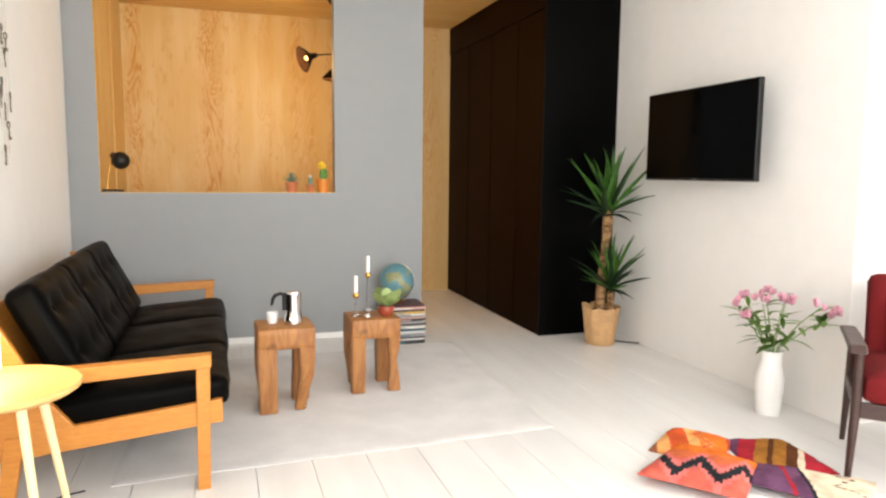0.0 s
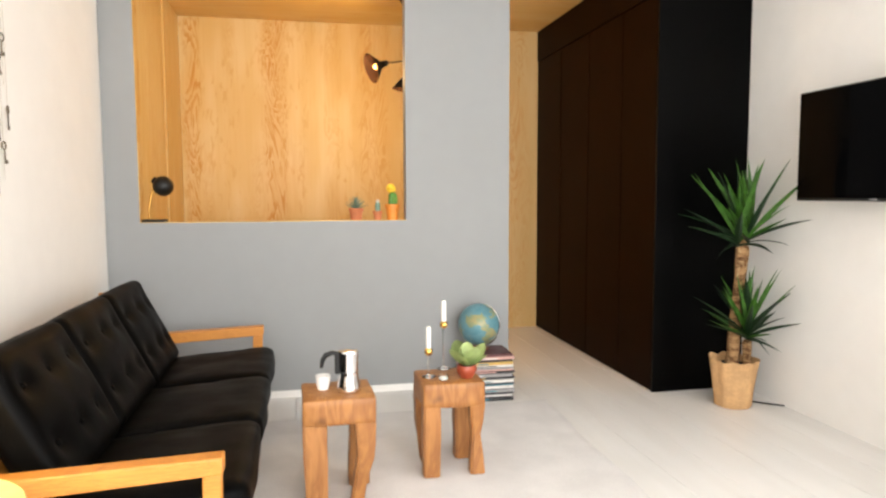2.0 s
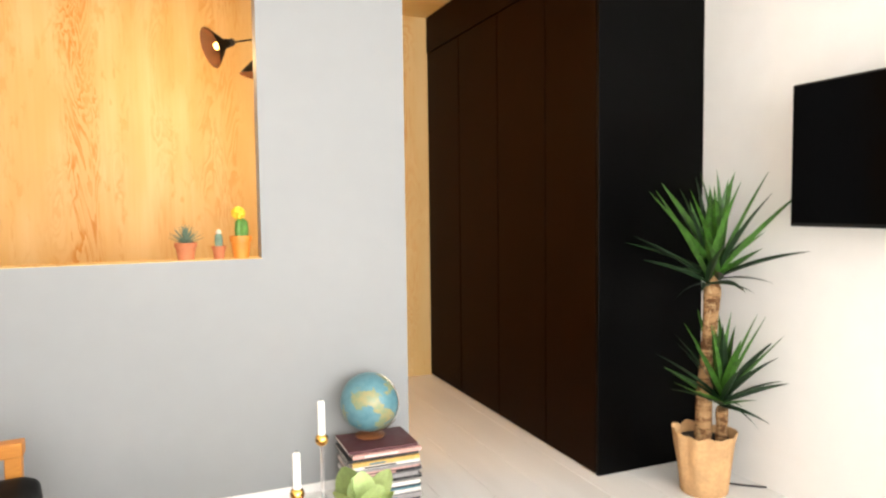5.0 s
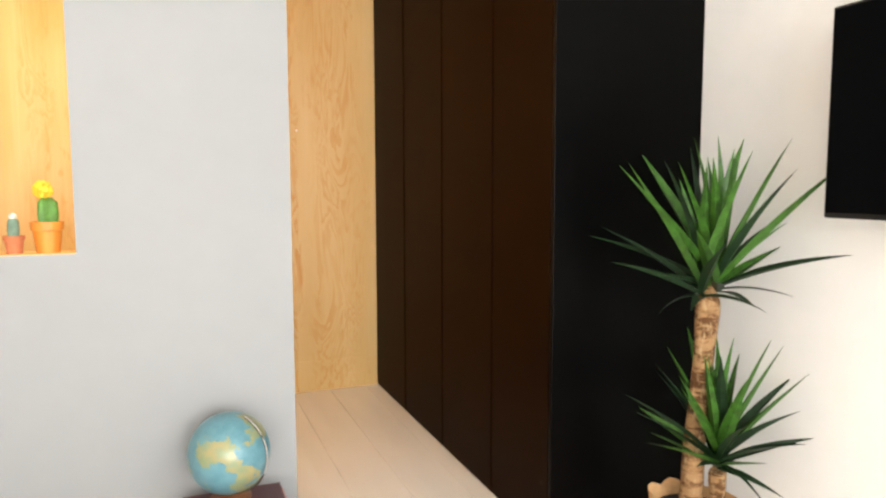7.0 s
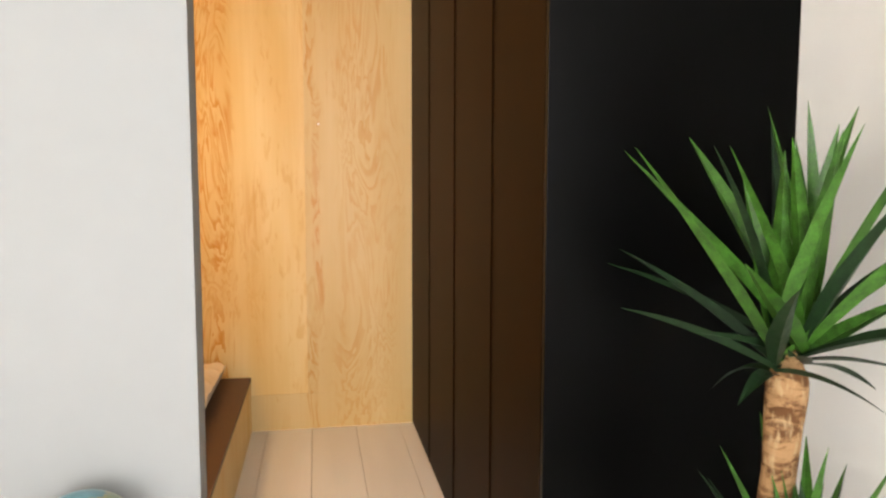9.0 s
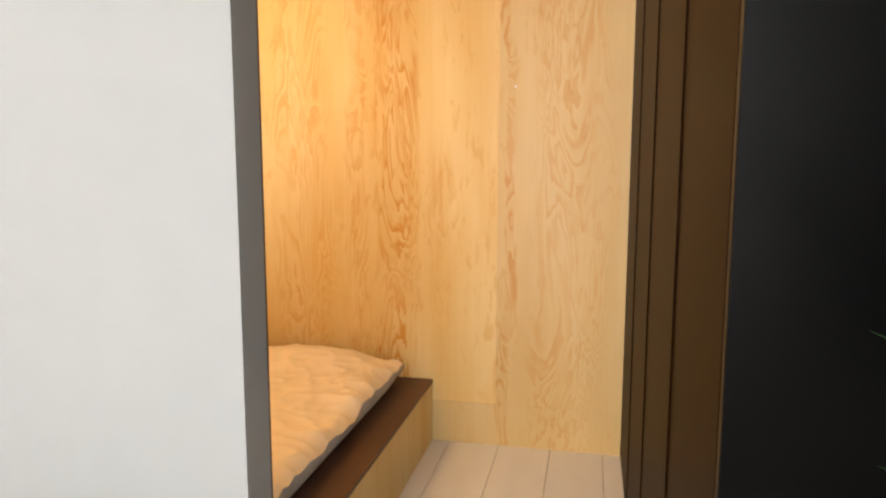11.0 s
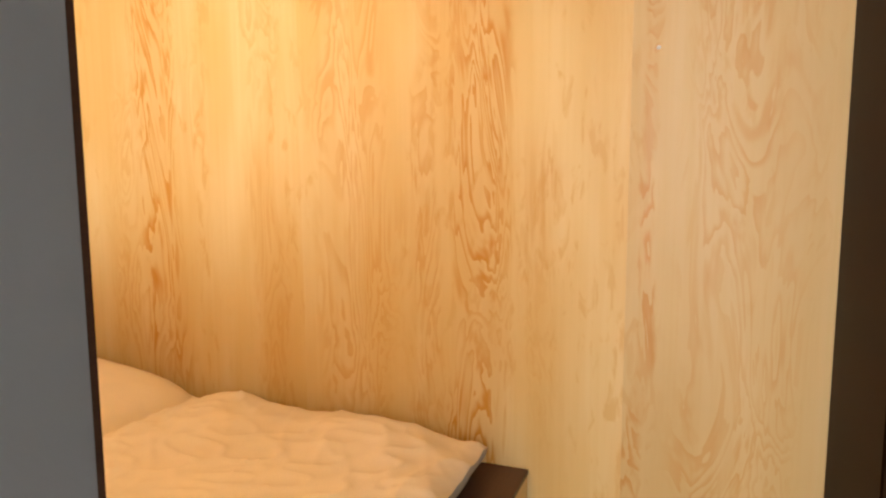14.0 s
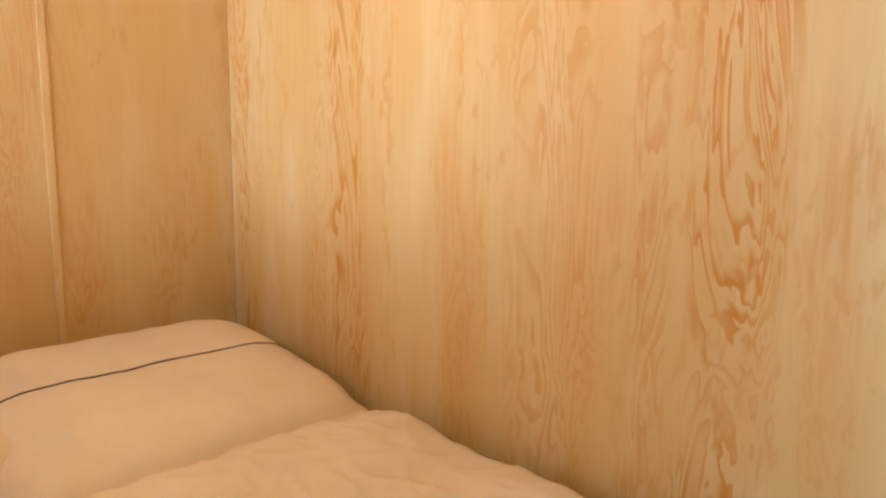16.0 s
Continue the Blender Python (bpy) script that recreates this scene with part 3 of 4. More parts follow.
for k in range(3):
    yc = SY0 + 0.05 + CW * (k + 0.5)
    sd = k * 7.3

    def seat_shape(u, p, sd=sd):
        w = 0.006 * noise.noise((p.x * 7, p.y * 7, sd)) + 0.003 * noise.noise((p.x * 19, p.y * 19, sd))
        if u.z > 0:
            p.z += w
        if u.x > 0.6:
            p.x += 0.010 * noise.noise((p.y * 5, p.z * 5, sd + 2))
        return p

    bm = padded((0.74, CW + 0.004, 0.135), 0.045, 0.014, 16, seat_shape)
    bm.transform(Matrix.Translation((-1.945, yc, 0.372)) @ Matrix.Rotation(radians(-4.5), 4, "Y"))
    part("seat_cushion", bm, M_LEATHER, sofa, "", True)
    spots = [(a, b) for a in (-0.11, 0.10) for b in (-0.20, 0.0, 0.20)]

    def back_shape(u, p, sd=sd, spots=spots):
        if u.z > 0:
            for a, b in spots:
                d2 = (p.x - a) ** 2 + (p.y - b) ** 2
                p.z -= 0.020 * math.exp(-d2 / 0.0016) + 0.007 * math.exp(-d2 / 0.010)
            p.z += 0.005 * noise.noise((p.x * 8, p.y * 8, sd + 5))
        return p

    yb = SY0 + 0.15 + CB * (k + 0.5)
    tilt = Matrix.Translation((-2.262, yb, 0.632)) @ Matrix.Rotation(radians(64), 4, "Y")
    bm = padded((0.50, CB + 0.004, 0.135), 0.042, 0.022, 22, back_shape)
    bm.transform(tilt)
    cushion = part("back_cushion", bm, M_LEATHER, sofa, "", True)
    for a, b in spots:
        bm = lathe(((0, 0.006), (0.008, 0.005), (0.012, 0.001), (0.012, -0.004), (0, -0.004)), (0, 0, 0), 12)
        bm.transform(tilt @ Matrix.Translation((a, b, 0.0675 + 0.022 * (1 - (a / 0.25) ** 2) * (1 - (b / (CB / 2)) ** 2) - 0.022)))
        part("button", bm, M_LEATHER, cushion, "", True)


# ---- block stools ----
def block_stool(place, turn, w, d, h, seed, feet, label):
    """A stool sawn from one block of teak. feet: for each leg, thickness, then the shift of its outer and inner edge half-way down and at the floor."""
    st = thing("block_stool", place, label, "stool", "block stools by the sofa")
    m = Matrix.Translation(place) @ Matrix.Rotation(radians(turn), 4, "Z")

    def worn(own, amount):
        for v in own.verts:
            if v.co.z > 0.004:
                v.co += amount * Vector(noise.noise_vector((v.co * 7) + Vector((seed, 0, 0))))
        own.transform(m)
        return own

    own = box((-w / 2, -d / 2, h - 0.118), (w / 2, d / 2, h), 0.012)
    bmesh.ops.subdivide_edges(own, edges=own.edges[:], cuts=3, use_grid_fill=True)
    part("seat", worn(own, 0.006), M_STOOL, st, "", True)
    for (sx, sy), (t, mo, mi, fo, fi) in zip(((-1, -1), (1, -1), (-1, 1), (1, 1)), feet):
        own = bmesh.new()
        rows = []
        for z, o, i_ in ((h - 0.112, 0, 0), (h - 0.20, mo * 0.4, mi * 0.4), (h * 0.42, mo, mi), (h * 0.22, mo * 0.4 + fo * 0.6, mi * 0.5 + fi * 0.5), (0.0, fo, fi)):
            xo, xi = sx * (w / 2 - o), sx * (w / 2 - t - i_)
            yo, yi = sy * (d / 2 - o * 0.5), sy * (d / 2 - t * 0.95 - i_ * 0.5)
            rows.append([own.verts.new(q) for q in ((xo, yo, z), (xi, yo, z), (xi, yi, z), (xo, yi, z))])
        for p, q in zip(rows, rows[1:]):
            for i in range(4):
                own.faces.new((p[i], p[(i + 1) % 4], q[(i + 1) % 4], q[i]))
        own.faces.new(rows[0])
        own.faces.new(rows[-1])
        bmesh.ops.recalc_face_normals(own, faces=own.faces)
        bmesh.ops.bevel(own, geom=[e for e in own.edges if abs(e.verts[0].co.z - e.verts[1].co.z) > 0.01], offset=0.009, segments=2, affect="EDGES")
        part("leg", worn(own, 0.005), M_STOOL, st, "", True)
    return st


S1, S2 = (-1.262, -1.555, 0.011), (-0.715, -1.345, 0.011)
H1, H2 = 0.472, 0.448
block_stool(S1, 1, 0.310, 0.30, H1, 3, ((0.100, 0.0, 0.0, 0.006, 0.0), (0.090, 0.010, -0.008, 0.055, 0.020), (0.10, 0.0, 0.0, 0.02, 0.0), (0.10, 0.0, 0.0, 0.012, 0.006)), "honey-brown teak block stool carrying a coffee pot")
block_stool(S2, 0, 0.300, 0.30, H2, 8, ((0.085, 0.0, 0.0, 0.004, -0.004), (0.075, 0.018, -0.012, 0.0, -0.004), (0.10, 0.0, 0.0, 0.025, 0.0), (0.10, 0.0, 0.0, 0.015, 0.0)), "honey-brown teak block stool carrying candles and a succulent")
T1, T2 = S1[2] + H1 + 0.002, S2[2] + H2 + 0.002

# ---- coffee pot and cup ----
pot = thing("moka_pot", (-1.215, -1.60, T1), "polished aluminium stovetop coffee pot with a black handle", "coffee pot")
px, py, pz = pot.location
part("boiler", lathe(((0, 0), (0.050, 0), (0.053, 0.006), (0.050, 0.03), (0.042, 0.072), (0.042, 0.080), (0, 0.080)), (px, py, pz), 32), M_STEEL, pot, "", True)
part("collar", lathe(((0.030, 0.080), (0.0445, 0.081), (0.0445, 0.089), (0.030, 0.090)), (px, py, pz), 32), M_STEEL, pot)
part("jug", lathe(((0, 0.090), (0.041, 0.090), (0.044, 0.14), (0.046, 0.1740), (0.044, 0.1740), (0.030, 0.1680), (0, 0.1680)), (px, py, pz), 32), M_STEEL, pot, "", True)
part("lid", lathe(((0.046, 0.1750), (0.044, 0.1820), (0.012, 0.1860), (0, 0.1860)), (px, py, pz), 32), M_STEEL, pot, "", True)
part("handle", tube([(px + dx * 1.0, py + dx * 0.15, pz + z) for dx, z in ((-0.042, 0.1680), (-0.070, 0.1760), (-0.098, 0.1680), (-0.112, 0.146), (-0.118, 0.114))], (0.009, 0.010, 0.011, 0.010, 0.007), 10), M_TVCASE, pot, "black plastic handle", True)
part("handle_mount", box((px - 0.060, py - 0.014, pz + 0.08), (px - 0.036, py + 0.008, pz + 0.1730), 0.006), M_TVCASE, pot)
cup = lathe(((0, 0), (0.024, 0), (0.030, 0.02), (0.034, 0.062), (0.031, 0.062), (0.027, 0.02), (0, 0.006)), (-1.325, -1.545, T1), 28)
single("espresso_cup", cup, M_CERAM, (-1.325, -1.545, T1), "small white ceramic cup beside the coffee pot", "cup", smooth=True)


# ---- candle holders ----
def candle_holder(x, y, rise, label):
    th = thing("candle_holder", (x, y, T2), label, "candle holder", "glass candle holders")
    part("foot", lathe(((0, 0), (0.034, 0), (0.036, 0.004), (0.012, 0.010), (0.006, 0.02), (0, 0.02)), (x, y, T2), 24), M_GLASS, th, "", True)
    part("stem", lathe(((0.0055, 0.02), (0.0055, rise), (0, rise)), (x, y, T2), 14), M_GLASS, th, "", True)
    prof = [(0.021 * math.sin(a), rise + 0.018 - 0.021 * math.cos(a)) for a in [math.pi * i / 10 for i in range(9)]]
    part("brass_ball", lathe(prof, (x, y, T2), 24), M_BRASS, th, "polished brass ball cup", True)
    part("candle", lathe(((0, rise + 0.02), (0.0115, rise + 0.02), (0.0110, rise + 0.135), (0.008, rise + 0.139), (0, rise + 0.137)), (x, y, T2), 20), M_WAX, th, "white candle", True)
    part("wick", tube(((x, y, T2 + rise + 0.136), (x + 0.001, y, T2 + rise + 0.146)), 0.001, 6), M_TVCASE, th)


candle_holder(-0.815, -1.36, 0.108, "short glass candle holder with brass ball and candle")
candle_holder(-0.712, -1.225, 0.210, "tall glass candle holder with brass ball and candle")
tl = thing("tealight_glass", (-0.755, -1.425, T2), "tiny glass tealight holder", "tealight")
part("glass_bowl", lathe(((0, 0), (0.020, 0), (0.026, 0.012), (0.023, 0.026), (0.020, 0.026), (0.022, 0.012), (0, 0.004)), tl.location, 24), M_GLASS, tl, "", True)
part("wax", lathe(((0, 0.0045), (0.019, 0.0045), (0.019, 0.015), (0, 0.015)), tl.location, 20), M_WAX, tl)

# ---- succulent in a terracotta pot ----
suc = thing("succulent_plant", (-0.635, -1.40, T2), "pale green broad-leaved succulent in a red-brown glazed pot", "plant")
sx_, sy_, sz_ = suc.location
part("pot", lathe(((0, 0), (0.030, 0), (0.044, 0.020), (0.050, 0.042), (0.046, 0.062), (0.040, 0.062), (0.042, 0.046), (0, 0.046)), suc.location, 28), M_GLAZE, suc, "", True)
part("soil", lathe(((0, 0.050), (0.034, 0.050), (0.034, 0.047), (0, 0.047)), suc.location, 20), M_SOIL, suc)


def paddle(length, width, thick=0.004, cup_=0.25):
    bm = bmesh.new()
    rows = []
    N = 8
    for i in range(N + 1):
        t = i / N
        w = width * (0.14 + 0.86 * math.sin(math.pi * min(1, t ** 0.9) * 0.97) ** 0.8) if t < 1 else width * 0.12
        rows.append([bm.verts.new((w * s, length * t, cup_ * length * t * t + 0.25 * w * s * s)) for s in (-0.5, -0.25, 0, 0.25, 0.5)])
    for a, b in zip(rows, rows[1:]):
        for k in range(4):
            bm.faces.new((a[k], a[k + 1], b[k + 1], b[k]))
    bmesh.ops.solidify(bm, geom=bm.faces[:], thickness=thick)
    return bm


pad_mesh = mesh_of("succulent_leaf", paddle(0.140, 0.110), M_SUCC, True)
for k, (az, el, s) in enumerate(((-70, 30, 1.0), (20, 35, 1.0), (120, 30, 0.95), (200, 40, 0.9), (-20, 62, 0.8), (75, 60, 0.75), (-100, 14, 0.75))):
    piece("leaf", pad_mesh, suc, Matrix.Translation((sx_, sy_, sz_ + 0.055)) @ Matrix.Rotation(radians(az), 4, "Z") @ Matrix.Rotation(radians(el), 4, "X") @ Matrix.Scale(s, 4))

# ---- magazines and globe ----
rnd = random.Random(11)
bx0, bx1, by0, by1 = -0.408, -0.072, -0.365, -0.108
z = 0.0
order = [2, 1, 2, 6, 1, 4, 2, 1, 2, 6, 2, 5, 6, 1, 3, 2, 5, 0]
tall = [0.030, 0.022, 0.014, 0.026, 0.020, 0.016, 0.012, 0.022, 0.018, 0.024, 0.020, 0.016, 0.014, 0.018, 0.022, 0.016, 0.022, 0.018]
for k, (c, h) in enumerate(zip(order, [t * 0.88 for t in tall])):
    a, b, e = rnd.uniform(-0.010, 0.010), rnd.uniform(-0.012, 0.012), rnd.uniform(0.92, 1.0)
    top = k == len(order) - 1
    lo = (bx0 + a + (1 - e) * 0.2, by0 + b, z)
    hi = (bx1 + a, by1 + b, z + h - 0.0012)
    mag = thing("magazine", ((lo[0] + hi[0]) / 2, (lo[1] + hi[1]) / 2, z), ("worn dark plum magazine topping the stack under the globe" if top else "glossy magazine lying in a tall floor stack"), "magazine", "stack of magazines")
    part("cover", prism(((lo[1] + 0.002, lo[2]), (lo[1], lo[2] + 0.002), (lo[1], hi[2] - 0.002), (lo[1] + 0.002, hi[2]), (hi[1], hi[2]), (hi[1], hi[2] - 0.0015), (lo[1] + 0.004, hi[2] - 0.0015), (lo[1] + 0.004, lo[2] + 0.0015), (hi[1], lo[2] + 0.0015), (hi[1], lo[2])), 0, lo[0], hi[0]), MAGS[c], mag)
    part("pages", box((lo[0] + 0.002, lo[1] + 0.0042, lo[2] + 0.0016), (hi[0] - 0.002, hi[1] - 0.002, hi[2] - 0.0016)), MAGS[7], mag)
    if not top and h > 0.015:
        u = lo[0] + rnd.uniform(0.03, 0.09)
        part("spine_print", box((u, lo[1] - 0.0008, lo[2] + h * 0.25), (u + rnd.uniform(0.06, 0.16), lo[1] + 0.001, lo[2] + h * 0.65)), MAGS[rnd.choice((1, 2, 3, 5, 4))], mag)
    z += h
MAGTOP = z
gx, gy = -0.255, -0.168
globe = thing("globe", (gx, gy, MAGTOP), "blue terrestrial globe with brass arm on a brown wooden foot", "globe")
part("foot", lathe(((0, 0), (0.068, 0), (0.072, 0.006), (0.060, 0.012), (0.030, 0.016), (0.012, 0.018), (0, 0.018)), globe.location, 32), M_BROWNW, globe, "", True)
part("post", lathe(((0.006, 0.017), (0.006, 0.028), (0, 0.028)), globe.location, 12), M_STEEL, globe, "", True)
gc = Vector((gx, gy, MAGTOP + 0.166))
bm = bmesh.new()
bmesh.ops.create_uvsphere(bm, u_segments=40, v_segments=24, radius=0.140)
bm.transform(Matrix.Translation(gc))
part("ball", bm, M_GLOBE, globe, "printed map ball", True)
arc = [gc + 0.147 * Vector((math.cos(a) * 0.8, -math.cos(a) * 0.6, math.sin(a))) for a in [radians(-90 + 11 * i) for i in range(15)]]
part("arm", tube(arc, 0.0035, 8), M_STEEL, globe, "", True)

# ---- yucca ----
YX, YY = 1.262, -0.755
yucca = thing("yucca_plant", (YX, YY, 0), "tall yucca with two leafy crowns in a kraft paper wrap", "plant")
bm = lathe(((0, 0.0), (0.105, 0.0), (0.112, 0.01), (0.122, 0.12), (0.134, 0.24), (0.143, 0.292), (0.146, 0.302), (0.141, 0.300), (0.128, 0.25), (0, 0.245)), (YX, YY, 0), 48)
for v in bm.verts:
    if v.co.z > 0.02 and (Vector((v.co.x - YX, v.co.y - YY, 0)).length > 0.1):
        a = math.atan2(v.co.y - YY, v.co.x - YX)
        k = v.co.z / 0.3
        w = 0.012 * noise.noise((math.cos(a) * 2.5, math.sin(a) * 2.5, v.co.z * 6)) + 0.006 * k * math.sin(a * 9)
        v.co.x += math.cos(a) * w
        v.co.y += math.sin(a) * w
        if v.co.z > 0.28:
            v.co.z += 0.016 * noise.noise((math.cos(a) * 3, math.sin(a) * 3, 9))
part("paper_wrap", bm, M_KRAFT, yucca, "crumpled kraft paper wrap", True)
part("soil", lathe(((0, 0.262), (0.124, 0.258), (0.124, 0.25), (0, 0.25)), (YX, YY, 0), 28), M_SOIL, yucca)


def lance(width, sag, twist):
    """A unit-long sword leaf along +y, folded along its rib."""
    bm = bmesh.new()
    rows = []
    N = 9
    for i in range(N + 1):
        t = i / N
        w = width * (0.55 + 1.6 * t if t < 0.28 else 1.0 * (1 - ((t - 0.28) / 0.72) ** 1.7)) + 0.0012
        zz = -sag * t * t
        tw = twist * t
        rows.append([bm.verts.new((s * w * math.cos(tw), t, zz + abs(s) * w * 0.55 + s * w * math.sin(tw))) for s in (-1, -0.45, 0, 0.45, 1)])
    for a, b in zip(rows, rows[1:]):
        for k in range(4):
            bm.faces.new((a[k], a[k + 1], b[k + 1], b[k]))
    return bm


leaf_meshes = []
for w, s, tw, mat in ((0.066, 0.03, 0.25, M_LEAF), (0.060, 0.12, -0.3, M_LEAF_SHADED), (0.054, 0.30, 0.5, M_LEAF_SHADED), (0.068, 0.07, -0.3, M_LEAF), (0.050, 0.55, 0.9, M_LEAF_SHADED)):
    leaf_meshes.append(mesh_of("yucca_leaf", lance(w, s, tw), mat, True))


def crown(stem, c, count, length, seed):
    rnd = random.Random(seed)
    for k in range(count):
        f = k / (count - 1)
        az = k * 137.5 + rnd.uniform(-18, 18)
        el = 86 - 90 * f ** 1.2 + rnd.uniform(-9, 9)
        if math.sin(radians(az)) > 0.0:
            el = max(el, rnd.uniform(16, 34))
        ln = length * (0.80 + 0.35 * math.sin(math.pi * min(1, f + 0.15))) * rnd.uniform(0.82, 1.12)
        ln *= 0.66 if el < 24 else 1.0
        d = math.cos(radians(az + 90)) * math.cos(radians(max(el, 0)))
        if c[0] + d * ln > RIGHT - 0.02:
            ln = max(0.14, (RIGHT - 0.02 - c[0]) / max(d, 0.05))
        back = math.sin(radians(az + 90)) * math.cos(radians(max(el, 0)))
        if c[1] + back * ln > -0.42:
            ln = max(0.14, min(ln, (-0.42 - c[1]) / max(back, 0.05)))
        # steep leaves mostly fresh green; lower ones take the copy with shade in its colour
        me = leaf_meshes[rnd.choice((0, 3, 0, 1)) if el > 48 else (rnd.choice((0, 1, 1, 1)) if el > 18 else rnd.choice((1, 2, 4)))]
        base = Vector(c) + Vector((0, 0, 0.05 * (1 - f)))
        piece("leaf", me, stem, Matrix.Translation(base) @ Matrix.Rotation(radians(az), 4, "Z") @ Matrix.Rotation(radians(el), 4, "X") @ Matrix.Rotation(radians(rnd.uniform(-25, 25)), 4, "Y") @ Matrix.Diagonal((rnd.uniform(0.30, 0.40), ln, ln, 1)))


CROWN_A, CROWN_A2, CROWN_B = (YX + 0.060, YY - 0.010, 1.03), (YX + 0.0, YY - 0.01, 1.01), (YX + 0.030, YY - 0.080, 0.435)


def cane(points, radii):
    own = tube(points, radii, 14)
    bmesh.ops.subdivide_edges(own, edges=[e for e in own.edges], cuts=4)
    for v in own.verts:
        v.co += 0.006 * Vector(noise.noise_vector(Vector((v.co.x * 30, v.co.y * 30, v.co.z * 55))))
    return part("cane", own, M_BARK, yucca, "", True)


tall_cane = cane([(YX - 0.01, YY, 0.25), (YX + 0.0, YY, 0.5), (YX + 0.025, YY, 0.8), (YX + 0.035, YY - 0.005, 1.00), (YX + 0.036, YY - 0.005, 1.06)], (0.040, 0.037, 0.034, 0.040, 0.010))
low_cane = cane([(YX + 0.055, YY - 0.05, 0.25), (YX + 0.045, YY - 0.065, 0.34), (YX + 0.03, YY - 0.080, 0.43)], (0.028, 0.026, 0.028))
crown(tall_cane, CROWN_A, 24, 0.46, 5)
crown(tall_cane, CROWN_A2, 15, 0.45, 15)
crown(low_cane, CROWN_B, 40, 0.37, 9)
cable = tube([(1.30, -0.60, 0.006), (1.40, -0.72, 0.006), (1.48, -0.80, 0.006), (1.558, -0.86, 0.006)], 0.005, 8)
single("floor_cable", cable, M_METALB, (1.40, -0.72, 0.001), "dark cable lying on the floor behind the plant", "cable")

# ---- bed ----
EDGE = -0.036
bed = thing("bed_platform", (-1.25, 1.05, 0), "built-in plywood bed platform with dark brown deck", "bed")
part("front_panel", box((EDGE - 0.018, DEPTH + 0.003, 0.0), (EDGE, BACK - 0.004, 0.300), 0.0015), M_PLY, bed)
part("deck", box((-2.444, DEPTH + 0.003, 0.301), (EDGE + 0.002, BACK - 0.004, 0.320), 0.0015), M_DECK, bed, "dark brown deck board")
part("carcass", box((-2.44, DEPTH + 0.01, 0.0), (EDGE - 0.02, BACK - 0.01, 0.300)), M_PLYE, bed)

mat_bm = padded((2.20, 1.69, 0.10), 0.035, 0.0, 10)
mat_bm.transform(Matrix.Translation((-1.288, 1.035, 0.371)))
single("mattress", mat_bm, M_MATT, (-1.295, 1.035, 0.321), "pale mattress on the dark bed deck", "mattress", smooth=True)


def duvet_height(x, y):
    z = 0.446
    u = (x + 0.20) / -1.3
    z += 0.035 * max(0, min(1, u)) ** 0.8
    z += 0.042 * math.exp(-((x + 0.70) ** 2) / 0.016 - ((y - 1.78) ** 2) / 0.06)
    z += 0.018 * math.exp(-((x + 0.45) ** 2) / 0.03 - ((y - 1.80) ** 2) / 0.04)
    z += 0.035 * math.exp(-((x + 1.18) ** 2) / 0.02 - ((y - 1.72) ** 2) / 0.07)
    fold = noise.noise((x * 3.2 + y * 1.5, y * 1.2 - x * 1.1, 2.0))
    fold2 = noise.noise((x * 9 + y * 6, y * 3.5 - x * 5, 5.0))
    z += 0.026 * fold + 0.006 * fold2
    z += 0.010 * (1 - abs(noise.noise((x * 6 - y * 7, y * 6 + x * 4, 8.0)))) ** 4
    p, q = 0.8 * x + 0.6 * y, 0.8 * y - 0.6 * x
    z += 0.011 * (1 - abs(noise.noise((p * 1.3 + 4, q * 5.0 + 0.8 * noise.noise((p * 3, q * 3, 1)), 11.0)))) ** 4
    z += 0.006 * (1 - abs(noise.noise((q * 2.0, p * 8, 14.0)))) ** 5
    # gathers running in from the open side
    k = max(0.0, 1 - (-0.165 - x) / 0.42)
    z += 0.019 * k * k * (1 - abs(noise.noise((x * 1.2, y * 5.5 + 0.6 * x, 21.0)))) ** 3 - 0.008 * k
    return z - 0.010


bm = bmesh.new()
NX, NY = 170, 150
grid = []
for i in range(NX + 1):
    row = []
    for j in range(NY + 1):
        x = -1.62 + (1.62 - 0.165) * i / NX
        y = 0.20 + (1.90 - 0.20) * j / NY
        z = duvet_height(x, y)
        e = min((-0.165 - x), y - 0.20, 1.90 - y)
        if e < 0.06:
            z -= 0.032 * (1 - e / 0.06) ** 2
        row.append(bm.verts.new((x + 0.008 * noise.noise((y * 5, z * 9, 3)), y + 0.010 * noise.noise((x * 5, 1, 2)), z)))
    grid.append(row)
for i in range(NX):
    for j in range(NY):
        bm.faces.new((grid[i][j], grid[i + 1][j], grid[i + 1][j + 1], grid[i][j + 1]))
duvet = thing("duvet", (-0.9, 1.05, 0.40), "rumpled cream duvet spread over the mattress", "duvet")
skirt = bm.copy()
top_faces = skirt.faces[:]
ext = bmesh.ops.extrude_face_region(skirt, geom=[e for e in skirt.edges if e.is_boundary])
for v in ext["geom"]:
    if isinstance(v, bmesh.types.BMVert):
        v.co.z = 0.372 + 0.014 * noise.noise((v.co.x * 6, v.co.y * 6, 4))
        v.co.x += 0.012 if v.co.x < -0.2 else -0.012
bmesh.ops.delete(skirt, geom=top_faces, context="FACES")
part("cover", bm, M_LINEN, duvet, "", True)
part("hem", skirt, M_MATT, duvet, "paler hanging hem", True)


